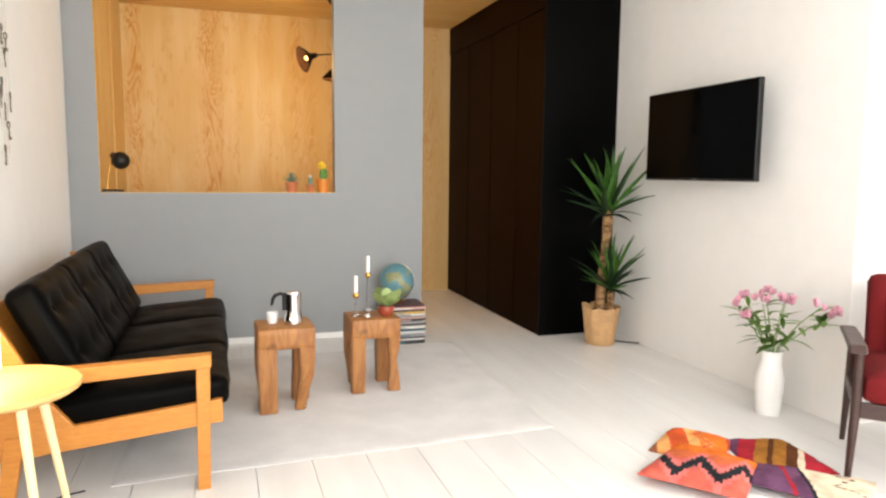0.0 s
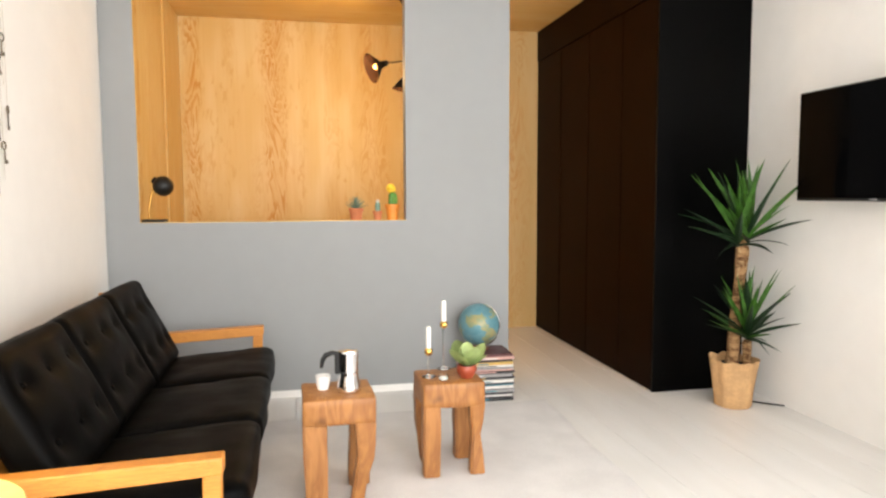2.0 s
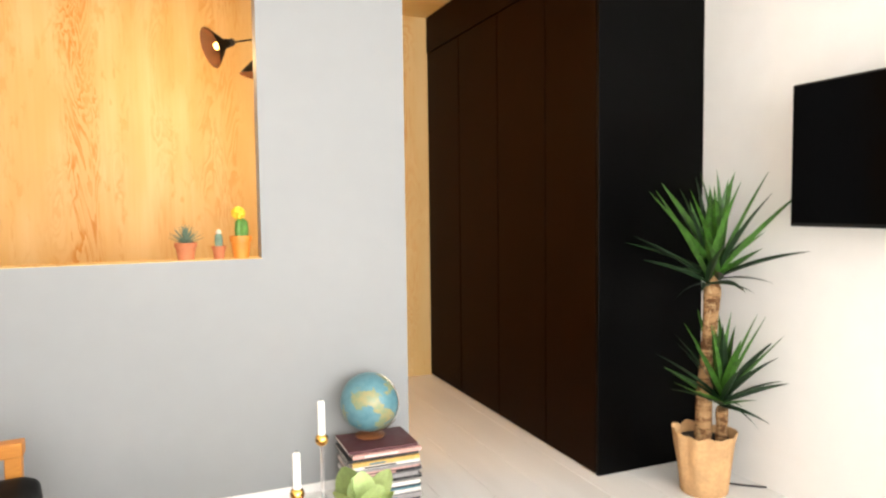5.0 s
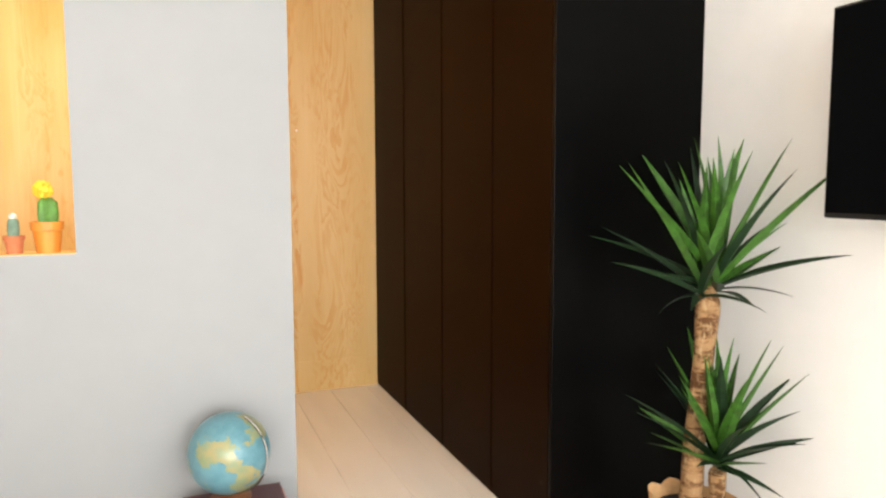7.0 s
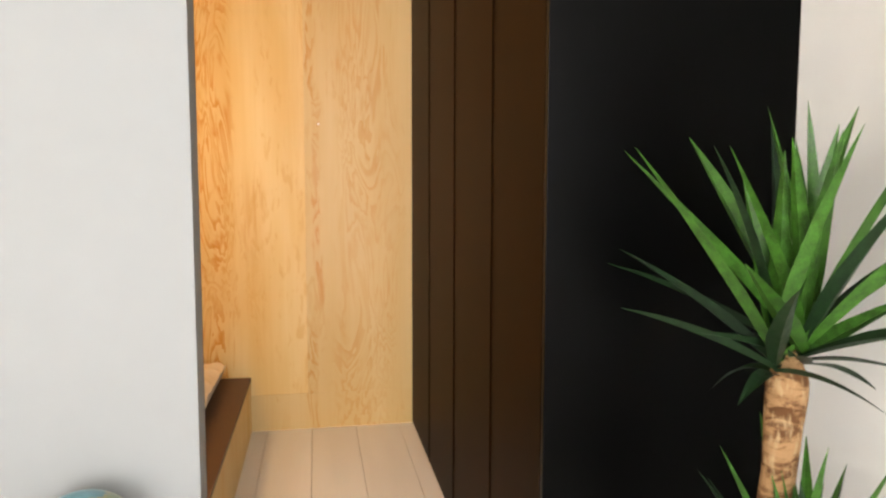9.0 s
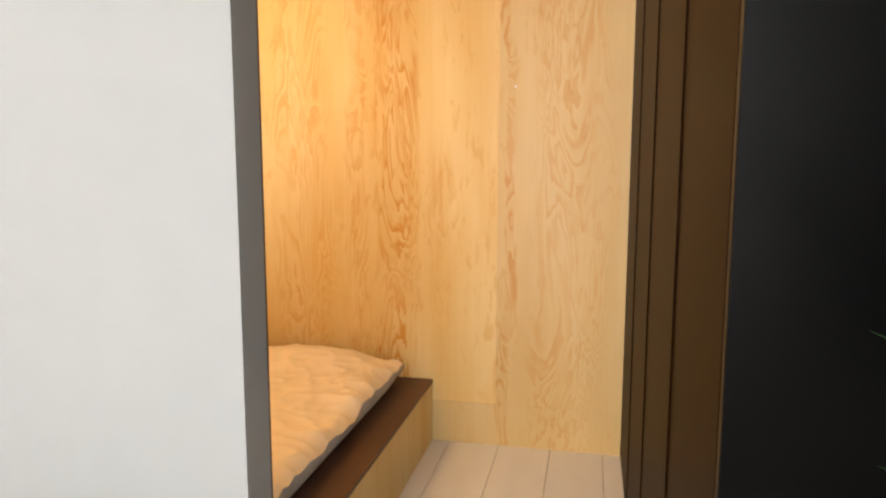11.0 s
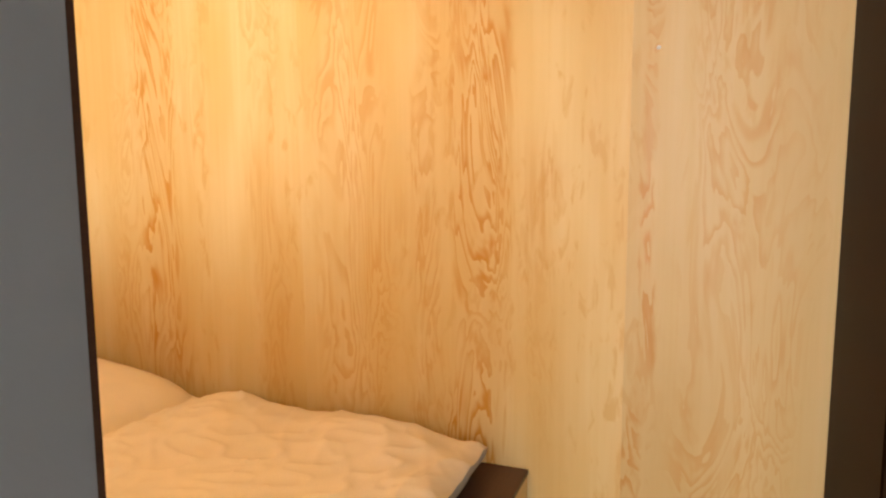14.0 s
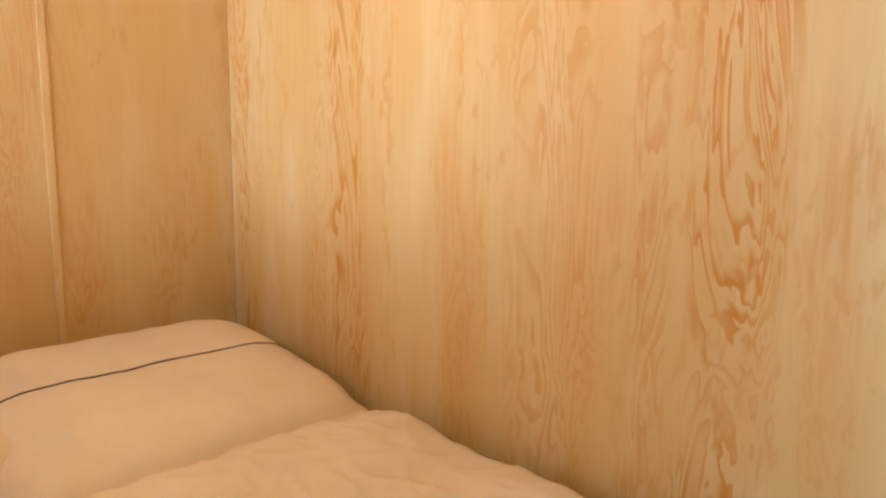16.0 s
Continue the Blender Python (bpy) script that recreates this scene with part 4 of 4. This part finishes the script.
def pillow(place, size, turn, tilt_, seed, label, bead):
    th = thing("pillow", place, label, "pillow", "pillows on the bed")

    def shape(u, p):
        k = (1 - u.x ** 6) * (1 - u.y ** 6)
        p.z = u.z * size[2] / 2 * (0.10 + 0.90 * max(0, k) ** 0.6)
        pin = 1 - 0.06 * (u.x * u.y) ** 2
        p.x *= pin
        p.y *= pin
        p.z += 0.012 * noise.noise((p.x * 5, p.y * 5, seed)) + 0.006 * noise.noise((p.x * 14, p.y * 11, seed))
        return p

    m = Matrix.Translation(place) @ Matrix.Rotation(radians(turn), 4, "Z") @ Matrix.Rotation(radians(tilt_), 4, "Y")
    bm = padded(size, 0.02, 0.0, 30, shape)
    bm.transform(m)
    cover = part("cover", bm, M_LINEN, th, "", True)
    if bead:
        pts = []
        for i in range(25):
            v = -0.96 + 1.92 * i / 24
            ux = -0.12
            k = (1 - ux ** 6) * (1 - v ** 6)
            q = Vector((ux * size[0] / 2, v * size[1] / 2, size[2] / 2 * (0.10 + 0.90 * max(0, k) ** 0.6)))
            q.z += 0.012 * noise.noise((q.x * 5, q.y * 5, seed)) + 0.006 * noise.noise((q.x * 14, q.y * 11, seed)) + 0.001
            pts.append(m @ q)
        part("piping", tube(pts, 0.0035, 6), M_PIPING, cover, "thin dark brown piping")


pillow((-1.85, 1.345, 0.507), (1.00, 1.10, 0.222), 0, 8, 3.0, "large cream pillow with a thin brown piping line", True)
pillow((-1.95, 0.58, 0.520), (0.72, 0.62, 0.20), 4, 4, 7.0, "cream pillow lying on the bed", False)

# ---- wall lamp with three heads ----
sconce = thing("wall_lamp", (-0.32, DEPTH, 2.35), "black three-arm wall lamp with flared metal shades, lit", "wall lamp")
part("wall_plate", box((-0.36, DEPTH + 0.001, 2.25), (-0.28, DEPTH + 0.022, 2.45), 0.006), M_METALB, sconce)


def lamp_head(root, tip, aim, lit):
    root, tip, aim = Vector(root), Vector(tip), Vector(aim).normalized()
    mid = (root + tip) / 2 + Vector((0.05, 0.06, 0.0))
    back = tip - aim * 0.075
    arm = part("arm", tube((root, mid, back), 0.006, 8), M_METALB, sconce)
    prof = ((0.014, -0.060), (0.018, -0.052), (0.020, -0.020), (0.040, 0.010), (0.068, 0.055), (0.082, 0.080), (0.0805, 0.081), (0.066, 0.056), (0.038, 0.012), (0.017, -0.015), (0, -0.02))
    own = lathe(prof, (0, 0, 0), 28)
    own.transform(Matrix.Translation(tip) @ aim.to_track_quat("Z", "Y").to_matrix().to_4x4() @ Matrix.Diagonal((0.95, 1.45, 1, 1)))
    part("shade", own, M_DULL, arm, "flared dark metal shade", True)
    own = lathe(((0.0800, 0.0805), (0.0645, 0.0560), (0.0365, 0.0125), (0.0150, -0.0130), (0, -0.0170)), (0, 0, 0), 28)
    own.transform(Matrix.Translation(tip) @ aim.to_track_quat("Z", "Y").to_matrix().to_4x4() @ Matrix.Diagonal((0.95, 1.45, 1, 1)))
    part("inner_shade", own, M_COPPER, arm, "copper-brown inside of the shade", True)
    own = bmesh.new()
    bmesh.ops.create_uvsphere(own, u_segments=16, v_segments=10, radius=0.021)
    own.transform(Matrix.Translation(tip + aim * 0.03))
    part("bulb", own, M_BULB if lit else M_CERAM, arm, "", True)
    own = bmesh.new()
    bmesh.ops.create_uvsphere(own, u_segments=14, v_segments=8, radius=0.024)
    own.transform(Matrix.Translation(back))
    part("joint", own, M_METALB, arm, "", True)


lamp_head((-0.32, DEPTH + 0.02, 2.36), (-0.790, 0.955, 2.365), (-0.80, -0.48, -0.36), True)
lamp_head((-0.32, DEPTH + 0.02, 2.30), (-0.625, 0.56, 2.20), (-0.06, -0.04, -1.0), True)
lamp_head((-0.32, DEPTH + 0.02, 2.42), (-0.600, 0.62, 2.78), (0.1, 0.5, 0.7), False)

# ---- on the sill of the opening ----
SZ = SILL + 0.004
lamp = thing("desk_lamp", (-2.335, 0.070, SZ), "small black desk lamp with a ball shade on the sill", "desk lamp")
part("base_plate", box((-2.400, 0.025, SZ), (-2.255, 0.115, SZ + 0.018), 0.005), M_METALB, lamp)
part("stem", tube(((-2.365, 0.07, SZ + 0.018), (-2.360, 0.07, SZ + 0.09), (-2.345, 0.07, SZ + 0.17), (-2.325, 0.07, SZ + 0.225), (-2.31, 0.07, SZ + 0.25)), 0.004, 8), M_BRASS, lamp, "", True)
part("joint", lathe(((0, -0.018), (0.013, -0.014), (0.013, 0.014), (0, 0.018)), (-2.322, 0.07, SZ + 0.262), 14), M_BRASS, lamp, "", True)
bm = lathe([(0.064 * math.sin(a), -0.064 * math.cos(a)) for a in [math.pi * i / 14 for i in range(13)]] + [(0.022, 0.058), (0.020, 0.075), (0, 0.076)], (0, 0, 0), 28)
bm.transform(Matrix.Translation((-2.270, 0.07, SZ + 0.228)) @ Matrix.Rotation(radians(-55), 4, "Y"))
part("shade", bm, M_METALB, lamp, "glossy black ball shade", True)


def clay_pot(th, r, h, material):
    part("pot", lathe(((0, 0), (r * 0.72, 0), (r * 0.90, h * 0.72), (r, h * 0.74), (r * 1.02, h), (r * 0.9, h), (r * 0.85, h * 0.84), (0, h * 0.84)), th.location, 26), material, th, "", True)
    part("soil", lathe(((0, h * 0.90), (r * 0.86, h * 0.89), (r * 0.86, h * 0.85), (0, h * 0.85)), th.location, 20), M_SOIL, th)


c1 = thing("agave_plant", (-1.050, 0.06, SZ), "blue-green spiky succulent in a terracotta pot on the sill", "plant", "potted cacti on the sill")
clay_pot(c1, 0.050, 0.080, M_TERRA)
spike = mesh_of("spike", lance(0.075, 0.05, 0.1), M_CACT, True)
for k in range(30):
    f = k / 29
    piece("leaf", spike, c1, Matrix.Translation(c1.location + Vector((0, 0, 0.07))) @ Matrix.Rotation(radians(k * 137.5), 4, "Z") @ Matrix.Rotation(radians(85 - 65 * f), 4, "X") @ Matrix.Diagonal((0.085, 0.095, 0.095, 1)))
c2 = thing("woolly_cactus", (-0.905, 0.06, SZ), "tiny woolly grey cactus in a small terracotta pot", "plant", "potted cacti on the sill")
clay_pot(c2, 0.032, 0.060, M_TERRA)
bm = lathe(((0, 0.05), (0.016, 0.052), (0.019, 0.080), (0.017, 0.108), (0.009, 0.120), (0, 0.122)), c2.location, 20)
for v in bm.verts:
    a = math.atan2(v.co.y - 0.06, v.co.x + 0.905)
    v.co.x += 0.003 * math.cos(a) * math.sin(a * 10)
    v.co.y += 0.003 * math.sin(a) * math.sin(a * 10)
part("stem", bm, M_CACT, c2, "", True)
bm = lathe([(0.013 * math.sin(a), 0.124 - 0.013 * math.cos(a)) for a in [math.pi * i / 8 for i in range(9)]], c2.location, 14)
part("wool", bm, M_SPINE, c2, "pale woolly tip", True)
c3 = thing("grafted_cactus", (-0.805, 0.06, SZ), "green cactus with a yellow grafted crown in an orange pot", "plant", "potted cacti on the sill")
clay_pot(c3, 0.050, 0.105, M_ORANGE)
bm = lathe(((0, 0.09), (0.026, 0.092), (0.030, 0.13), (0.027, 0.17), (0.012, 0.185), (0, 0.187)), c3.location, 24)
for v in bm.verts:
    a = math.atan2(v.co.y - 0.06, v.co.x + 0.805)
    v.co.x += 0.007 * math.cos(a) * math.cos(a * 3)
    v.co.y += 0.007 * math.sin(a) * math.cos(a * 3)
part("stem", bm, M_CACTG, c3, "", True)
bm = bmesh.new()
bmesh.ops.create_icosphere(bm, subdivisions=4, radius=0.030)
for v in bm.verts:
    v.co += v.co.normalized() * 0.008 * noise.noise(v.co * 90)
bm.transform(Matrix.Translation(c3.location + Vector((-0.008, 0, 0.212))))
part("crown", bm, M_YELLOW, c3, "knobbly yellow crown", True)

# ---- hanging keys ----
mobile = thing("key_mobile", (-2.585, -1.56, 2.55), "wall hanging of old iron keys on pale threads", "wall hanging")
part("rod", tube(((-2.585, -1.80, 2.55), (-2.585, -1.36, 2.55)), 0.006, 8), M_DARKW, mobile)
rnd = random.Random(21)
key_meshes = []
for k in range(3):
    own = bmesh.new()
    ring = [(0, 0.013 * math.cos(a) * (1 - 0.15 * k), 0.016 * math.sin(a)) for a in [2 * math.pi * i / 12 for i in range(13)]]
    own = tube(ring, 0.0034, 6)
    tube(((0, 0, -0.016), (0, 0, -0.075 - 0.008 * k)), 0.0034, 6, own)
    box((-0.002, 0.0, -0.074 - 0.006 * k), (0.002, 0.015, -0.058 - 0.006 * k), 0, own)
    key_meshes.append(mesh_of("key", own, M_IRON))
COLS = [(-1.745, (2.10, 1.93, 1.80)), (-1.70, (2.17, 2.02, 1.88, 1.72)), (-1.665, (2.06, 1.86, 1.69)), (-1.63, (2.12, 1.96, 1.78, 1.62)), (-1.595, (1.99, 1.82, 1.66)),
        (-1.56, (2.07, 1.90, 1.72, 1.52)), (-1.525, (2.14, 1.94, 1.76, 1.58, 1.43)), (-1.49, (2.02, 1.83, 1.64)), (-1.455, (1.91, 1.73, 1.55, 1.41)), (-1.42, (1.99, 1.80)), (-1.395, (1.70,))]
for y, zs in COLS:
    part("thread", tube(((-2.588, y, 2.55), (-2.590, y, min(zs))), 0.0012, 5), M_THREAD, mobile)
    for zk in zs[::2] if len(zs) > 2 else zs[:1]:
        piece("key", rnd.choice(key_meshes), mobile, Matrix.Translation((-2.588, y + rnd.uniform(-0.004, 0.004), zk)) @ Matrix.Rotation(radians(rnd.uniform(-30, 30)), 4, "Z") @ Matrix.Rotation(radians(rnd.uniform(-6, 6)), 4, "X"))

# ---- side table with lamp ----
TX, TY, TZ = -2.310, -2.850, 0.605
table = thing("side_table", (TX, TY, 0), "round honey-coloured side table on splayed cream legs", "side table")
part("tabletop", lathe(((0, TZ - 0.030), (0.225, TZ - 0.030), (0.246, TZ - 0.016), (0.250, TZ - 0.002), (0.246, TZ + 0.003), (0.236, TZ), (0, TZ)), (TX, TY, 0), 56), M_TTOP, table, "", True)
for a in (-50, 40, 130, 220):
    c, s_ = math.cos(radians(a)), math.sin(radians(a))
    part("leg", tube(((TX + 0.13 * c, TY + 0.13 * s_, TZ - 0.03), (TX + 0.225 * c, TY + 0.225 * s_, 0.0)), (0.017, 0.011), 12), M_CREAM, table, "", True)
tlamp = thing("table_lamp", (TX - 0.065, TY + 0.01, TZ + 0.001), "small lit white cylinder lamp on the side table", "table lamp")
lx, ly, lz = tlamp.location
part("foot", lathe(((0, 0), (0.05, 0), (0.05, 0.012), (0.014, 0.02), (0.012, 0.05), (0, 0.05)), (lx, ly, lz), 24), M_CERAM, tlamp, "", True)
bm = lathe(((0, 0.052), (0.062, 0.052), (0.068, 0.058), (0.068, 0.205), (0.062, 0.211), (0, 0.211)), (lx, ly, lz), 32)
shade = part("shade", bm, M_SHADE, tlamp, "glowing opal glass cylinder", True)
shade.visible_shadow = False
cord = tube([(-2.42, -2.72, 0.006), (-2.36, -2.55, 0.006), (-2.30, -2.50, 0.006), (-2.22, -2.42, 0.006), (-2.15, -2.40, 0.006)], 0.004, 8)
single("lamp_cord", cord, M_METALB, (-2.3, -2.5, 0.001), "black lamp cord on the floorboards", "cable")

# ---- vase with flowers ----
VX, VY = 1.335, -2.44
vase_bm = lathe(((0, 0), (0.062, 0), (0.068, 0.01), (0.072, 0.10), (0.078, 0.18), (0.076, 0.23), (0.064, 0.28), (0.056, 0.315), (0.058, 0.365), (0.065, 0.385), (0.061, 0.385), (0.052, 0.315), (0.058, 0.27), (0.06, 0.03), (0, 0.02)), (VX, VY, 0), 40)
for v in vase_bm.verts:
    v.co.z *= 0.95
    a = math.atan2(v.co.y - VY, v.co.x - VX)
    r = 1 + 0.015 * math.cos(a * 12) * min(1, v.co.z * 8)
    v.co.x, v.co.y = VX + (v.co.x - VX) * r, VY + (v.co.y - VY) * r
single("vase", vase_bm, M_CERAM, (VX, VY, 0), "tall white fluted ceramic vase on the floor", "vase", smooth=True)
flowers = thing("flower_bouquet", (VX, VY, 0.03), "pink alstroemeria with green leaves standing in the vase", "flowers")
petal = bmesh.new()
petal = paddle(0.042, 0.022, 0.001, 0.5)
petal_mesh = mesh_of("petal", petal, M_PINK, True)
gleaf_mesh = mesh_of("flower_leaf", paddle(0.085, 0.024, 0.001, -0.35), M_STEM, True)
rnd = random.Random(4)
TIPS = ((-0.26, -0.02, 0.74), (-0.17, 0.04, 0.77), (-0.11, -0.06, 0.76), (-0.04, 0.02, 0.79), (0.03, -0.05, 0.77), (0.09, 0.03, 0.75), (0.20, -0.12, 0.76), (0.27, -0.16, 0.73), (-0.21, -0.08, 0.69))
for dx, dy, hz in TIPS:
    # spread lies across the line of the room's diagonal
    tip = Vector((VX + dx * 0.66 + dy * 0.3, VY - dx * 0.45 + dy, hz - 0.125))
    tip.x = min(tip.x, RIGHT - 0.07)
    a = Vector((VX + dx * 0.06, VY, 0.06))
    b = Vector((VX + dx * 0.12, VY - dx * 0.08, 0.38))
    c = b.lerp(tip, 0.55) + Vector((0, 0, 0.02))
    stem = part("stem", tube((a, b, c, tip), (0.003, 0.003, 0.0028, 0.002), 6), M_STEM, flowers)
    for q in range(10):
        t = rnd.uniform(0.02, 0.95)
        p = b.lerp(tip, t)
        piece("leaf", gleaf_mesh, stem, Matrix.Translation(p) @ Matrix.Rotation(rnd.uniform(0, 6.28), 4, "Z") @ Matrix.Rotation(rnd.uniform(-0.3, 0.9), 4, "X") @ Matrix.Scale(rnd.uniform(0.85, 1.5), 4))
    for q in range(5):
        hub = tip + Vector((rnd.uniform(-0.030, 0.030), rnd.uniform(-0.030, 0.030), rnd.uniform(-0.015, 0.02)))
        turn = Matrix.Rotation(rnd.uniform(0, 6.28), 4, "Z") @ Matrix.Rotation(rnd.uniform(-0.8, 0.8), 4, "X")
        for w in range(5):
            piece("petal", petal_mesh, stem, Matrix.Translation(hub) @ turn @ Matrix.Rotation(w * 1.2566, 4, "Z") @ Matrix.Rotation(rnd.uniform(0.5, 0.9), 4, "X") @ Matrix.Scale(rnd.uniform(0.75, 1.05), 4))


# ---- kilim cushions on the floor ----
def floor_cushion(corners, thick, lift, material, label, seed):
    """A flat kilim cushion cover between four corners, sagging at its rim."""
    own = bmesh.new()
    N = 26
    a, b, c, d = [Vector((*p, 0)) for p in corners]

    def surf(side):
        rows = []
        for i in range(N + 1):
            row = []
            for j in range(N + 1):
                u, v = i / N, j / N
                p = a.lerp(b, u).lerp(d.lerp(c, u), v)
                k = (1 - (2 * u - 1) ** 4) * (1 - (2 * v - 1) ** 4)
                w = 0.010 * noise.noise((p.x * 9, p.y * 9, seed)) + 0.006 * noise.noise((p.x * 22, p.y * 22, seed))
                z = lift + (0.006 + (thick + w) * k ** 0.6 if side else 0.0)
                row.append(own.verts.new((p.x + 0.01 * noise.noise((v * 4, seed, 1)), p.y + 0.01 * noise.noise((u * 4, seed, 2)), z)))
            rows.append(row)
        for i in range(N):
            for j in range(N):
                own.faces.new((rows[i][j], rows[i + 1][j], rows[i + 1][j + 1], rows[i][j + 1]))
        return rows

    top, low = surf(1), surf(0)
    rim = [(i, 0) for i in range(N)] + [(N, j) for j in range(N)] + [(i, N) for i in range(N, 0, -1)] + [(0, j) for j in range(N, 0, -1)]
    for (i, j), (k, l) in zip(rim, rim[1:] + rim[:1]):
        own.faces.new((top[i][j], top[k][l], low[k][l], low[i][j]))
    mid = (a + b + c + d) / 4
    single("kilim_cushion", own, material, (mid.x, mid.y, lift), label, "cushion", "kilim cushions on the floor", True)


floor_cushion(((0.785, -2.714), (1.085, -2.794), (1.03, -3.19), (0.66, -3.10)), 0.030, 0.001, M_KILIM2, "brown, ochre and crimson striped kilim cushion lying on the floor", 3.0)
floor_cushion(((0.52, -3.19), (0.69, -3.04), (1.04, -3.36), (0.76, -3.58)), 0.022, 0.034, M_KILIM3, "plum and cream kilim cushion with thin black zigzags", 4.0)
floor_cushion(((0.36, -2.71), (0.645, -2.504), (0.84, -2.76), (0.53, -2.95)), 0.040, 0.001, M_KILIM4, "mottled orange kilim cushion lying on the floor", 2.0)
floor_cushion(((0.101, -3.00), (0.381, -3.335), (0.68, -3.07), (0.50, -2.76)), 0.030, 0.042, M_KILIM1, "coral kilim cushion with a bold black zigzag", 1.0)

# ---- red armchair ----
CH = Matrix.Translation((1.425, -3.272, 0)) @ Matrix.Rotation(radians(-45), 4, "Z")
chair = thing("armchair", (1.425, -3.272, 0), "dark wooden armchair with dark red upholstery", "armchair")


def chair_part(name, bm, material, smooth=False, label=""):
    bm.transform(CH)
    return part(name, bm, material, chair, label, smooth)


for sx in (-1, 1):
    chair_part("front_leg", tube(((sx * 0.315, -0.30, 0), (sx * 0.30, -0.27, 0.35), (sx * 0.30, -0.27, 0.585)), (0.013, 0.022, 0.020), 10), M_DARKW, True)
    chair_part("rear_leg", tube(((sx * 0.30, 0.28, 0), (sx * 0.29, 0.23, 0.38), (sx * 0.29, 0.22, 0.575)), (0.013, 0.022, 0.018), 10), M_DARKW, True)
    chair_part("armrest", prism(((-0.335, 0.585), (-0.30, 0.618), (0.0, 0.610), (0.30, 0.588), (0.30, 0.563), (0.0, 0.578), (-0.30, 0.582)), 0, sx * 0.31 - 0.035, sx * 0.31 + 0.035, 0.008), M_DARKW)
    chair_part("side_rail", box((sx * 0.295 - 0.012, -0.26, 0.30), (sx * 0.295 + 0.012, 0.25, 0.36), 0.004), M_DARKW)
chair_part("front_rail", box((-0.29, -0.275, 0.29), (0.29, -0.25, 0.36), 0.004), M_DARKW)
bm = padded((0.56, 0.56, 0.13), 0.04, 0.02, 12)
bm.transform(Matrix.Translation((0, -0.02, 0.425)))
chair_part("seat_cushion", bm, M_RED, True)
bm = padded((0.49, 0.12, 0.50), 0.04, 0.0, 12)
bm.transform(Matrix.Translation((0.01, 0.29, 0.61)) @ Matrix.Rotation(radians(-14), 4, "X"))
chair_part("backrest", bm, M_RED, True)
bm = padded((0.30, 0.10, 0.30), 0.045, 0.0, 12)
bm.transform(CH @ Matrix.Translation((0.02, 0.16, 0.64)) @ Matrix.Rotation(radians(-16), 4, "X"))
cp = CH @ Vector((0.02, 0.16, 0.50))
single("round_cushion", bm, M_YEL, cp, "small pale yellow cushion on the red armchair", "cushion", smooth=True)

# ---- floorboards ----
PITCH = 0.253
x = -1.466 - PITCH * 5
rnd = random.Random(2)
k = 0
while x < BAY:
    lo, hi = max(x, LEFT), min(x + PITCH, BAY)
    if hi - lo > 0.02:
        cut = rnd.uniform(-5.8, -4.4)
        for a, b in ((SOUTH, cut), (cut, BACK + 0.01)):
            part("floorboard", box((lo + 0.0011, a + 0.001, -0.03), (hi - 0.0011, b - 0.001, 0.0), 0.0012, segments=1), M_FLOOR, floor_base)
    x += PITCH
    k += 1
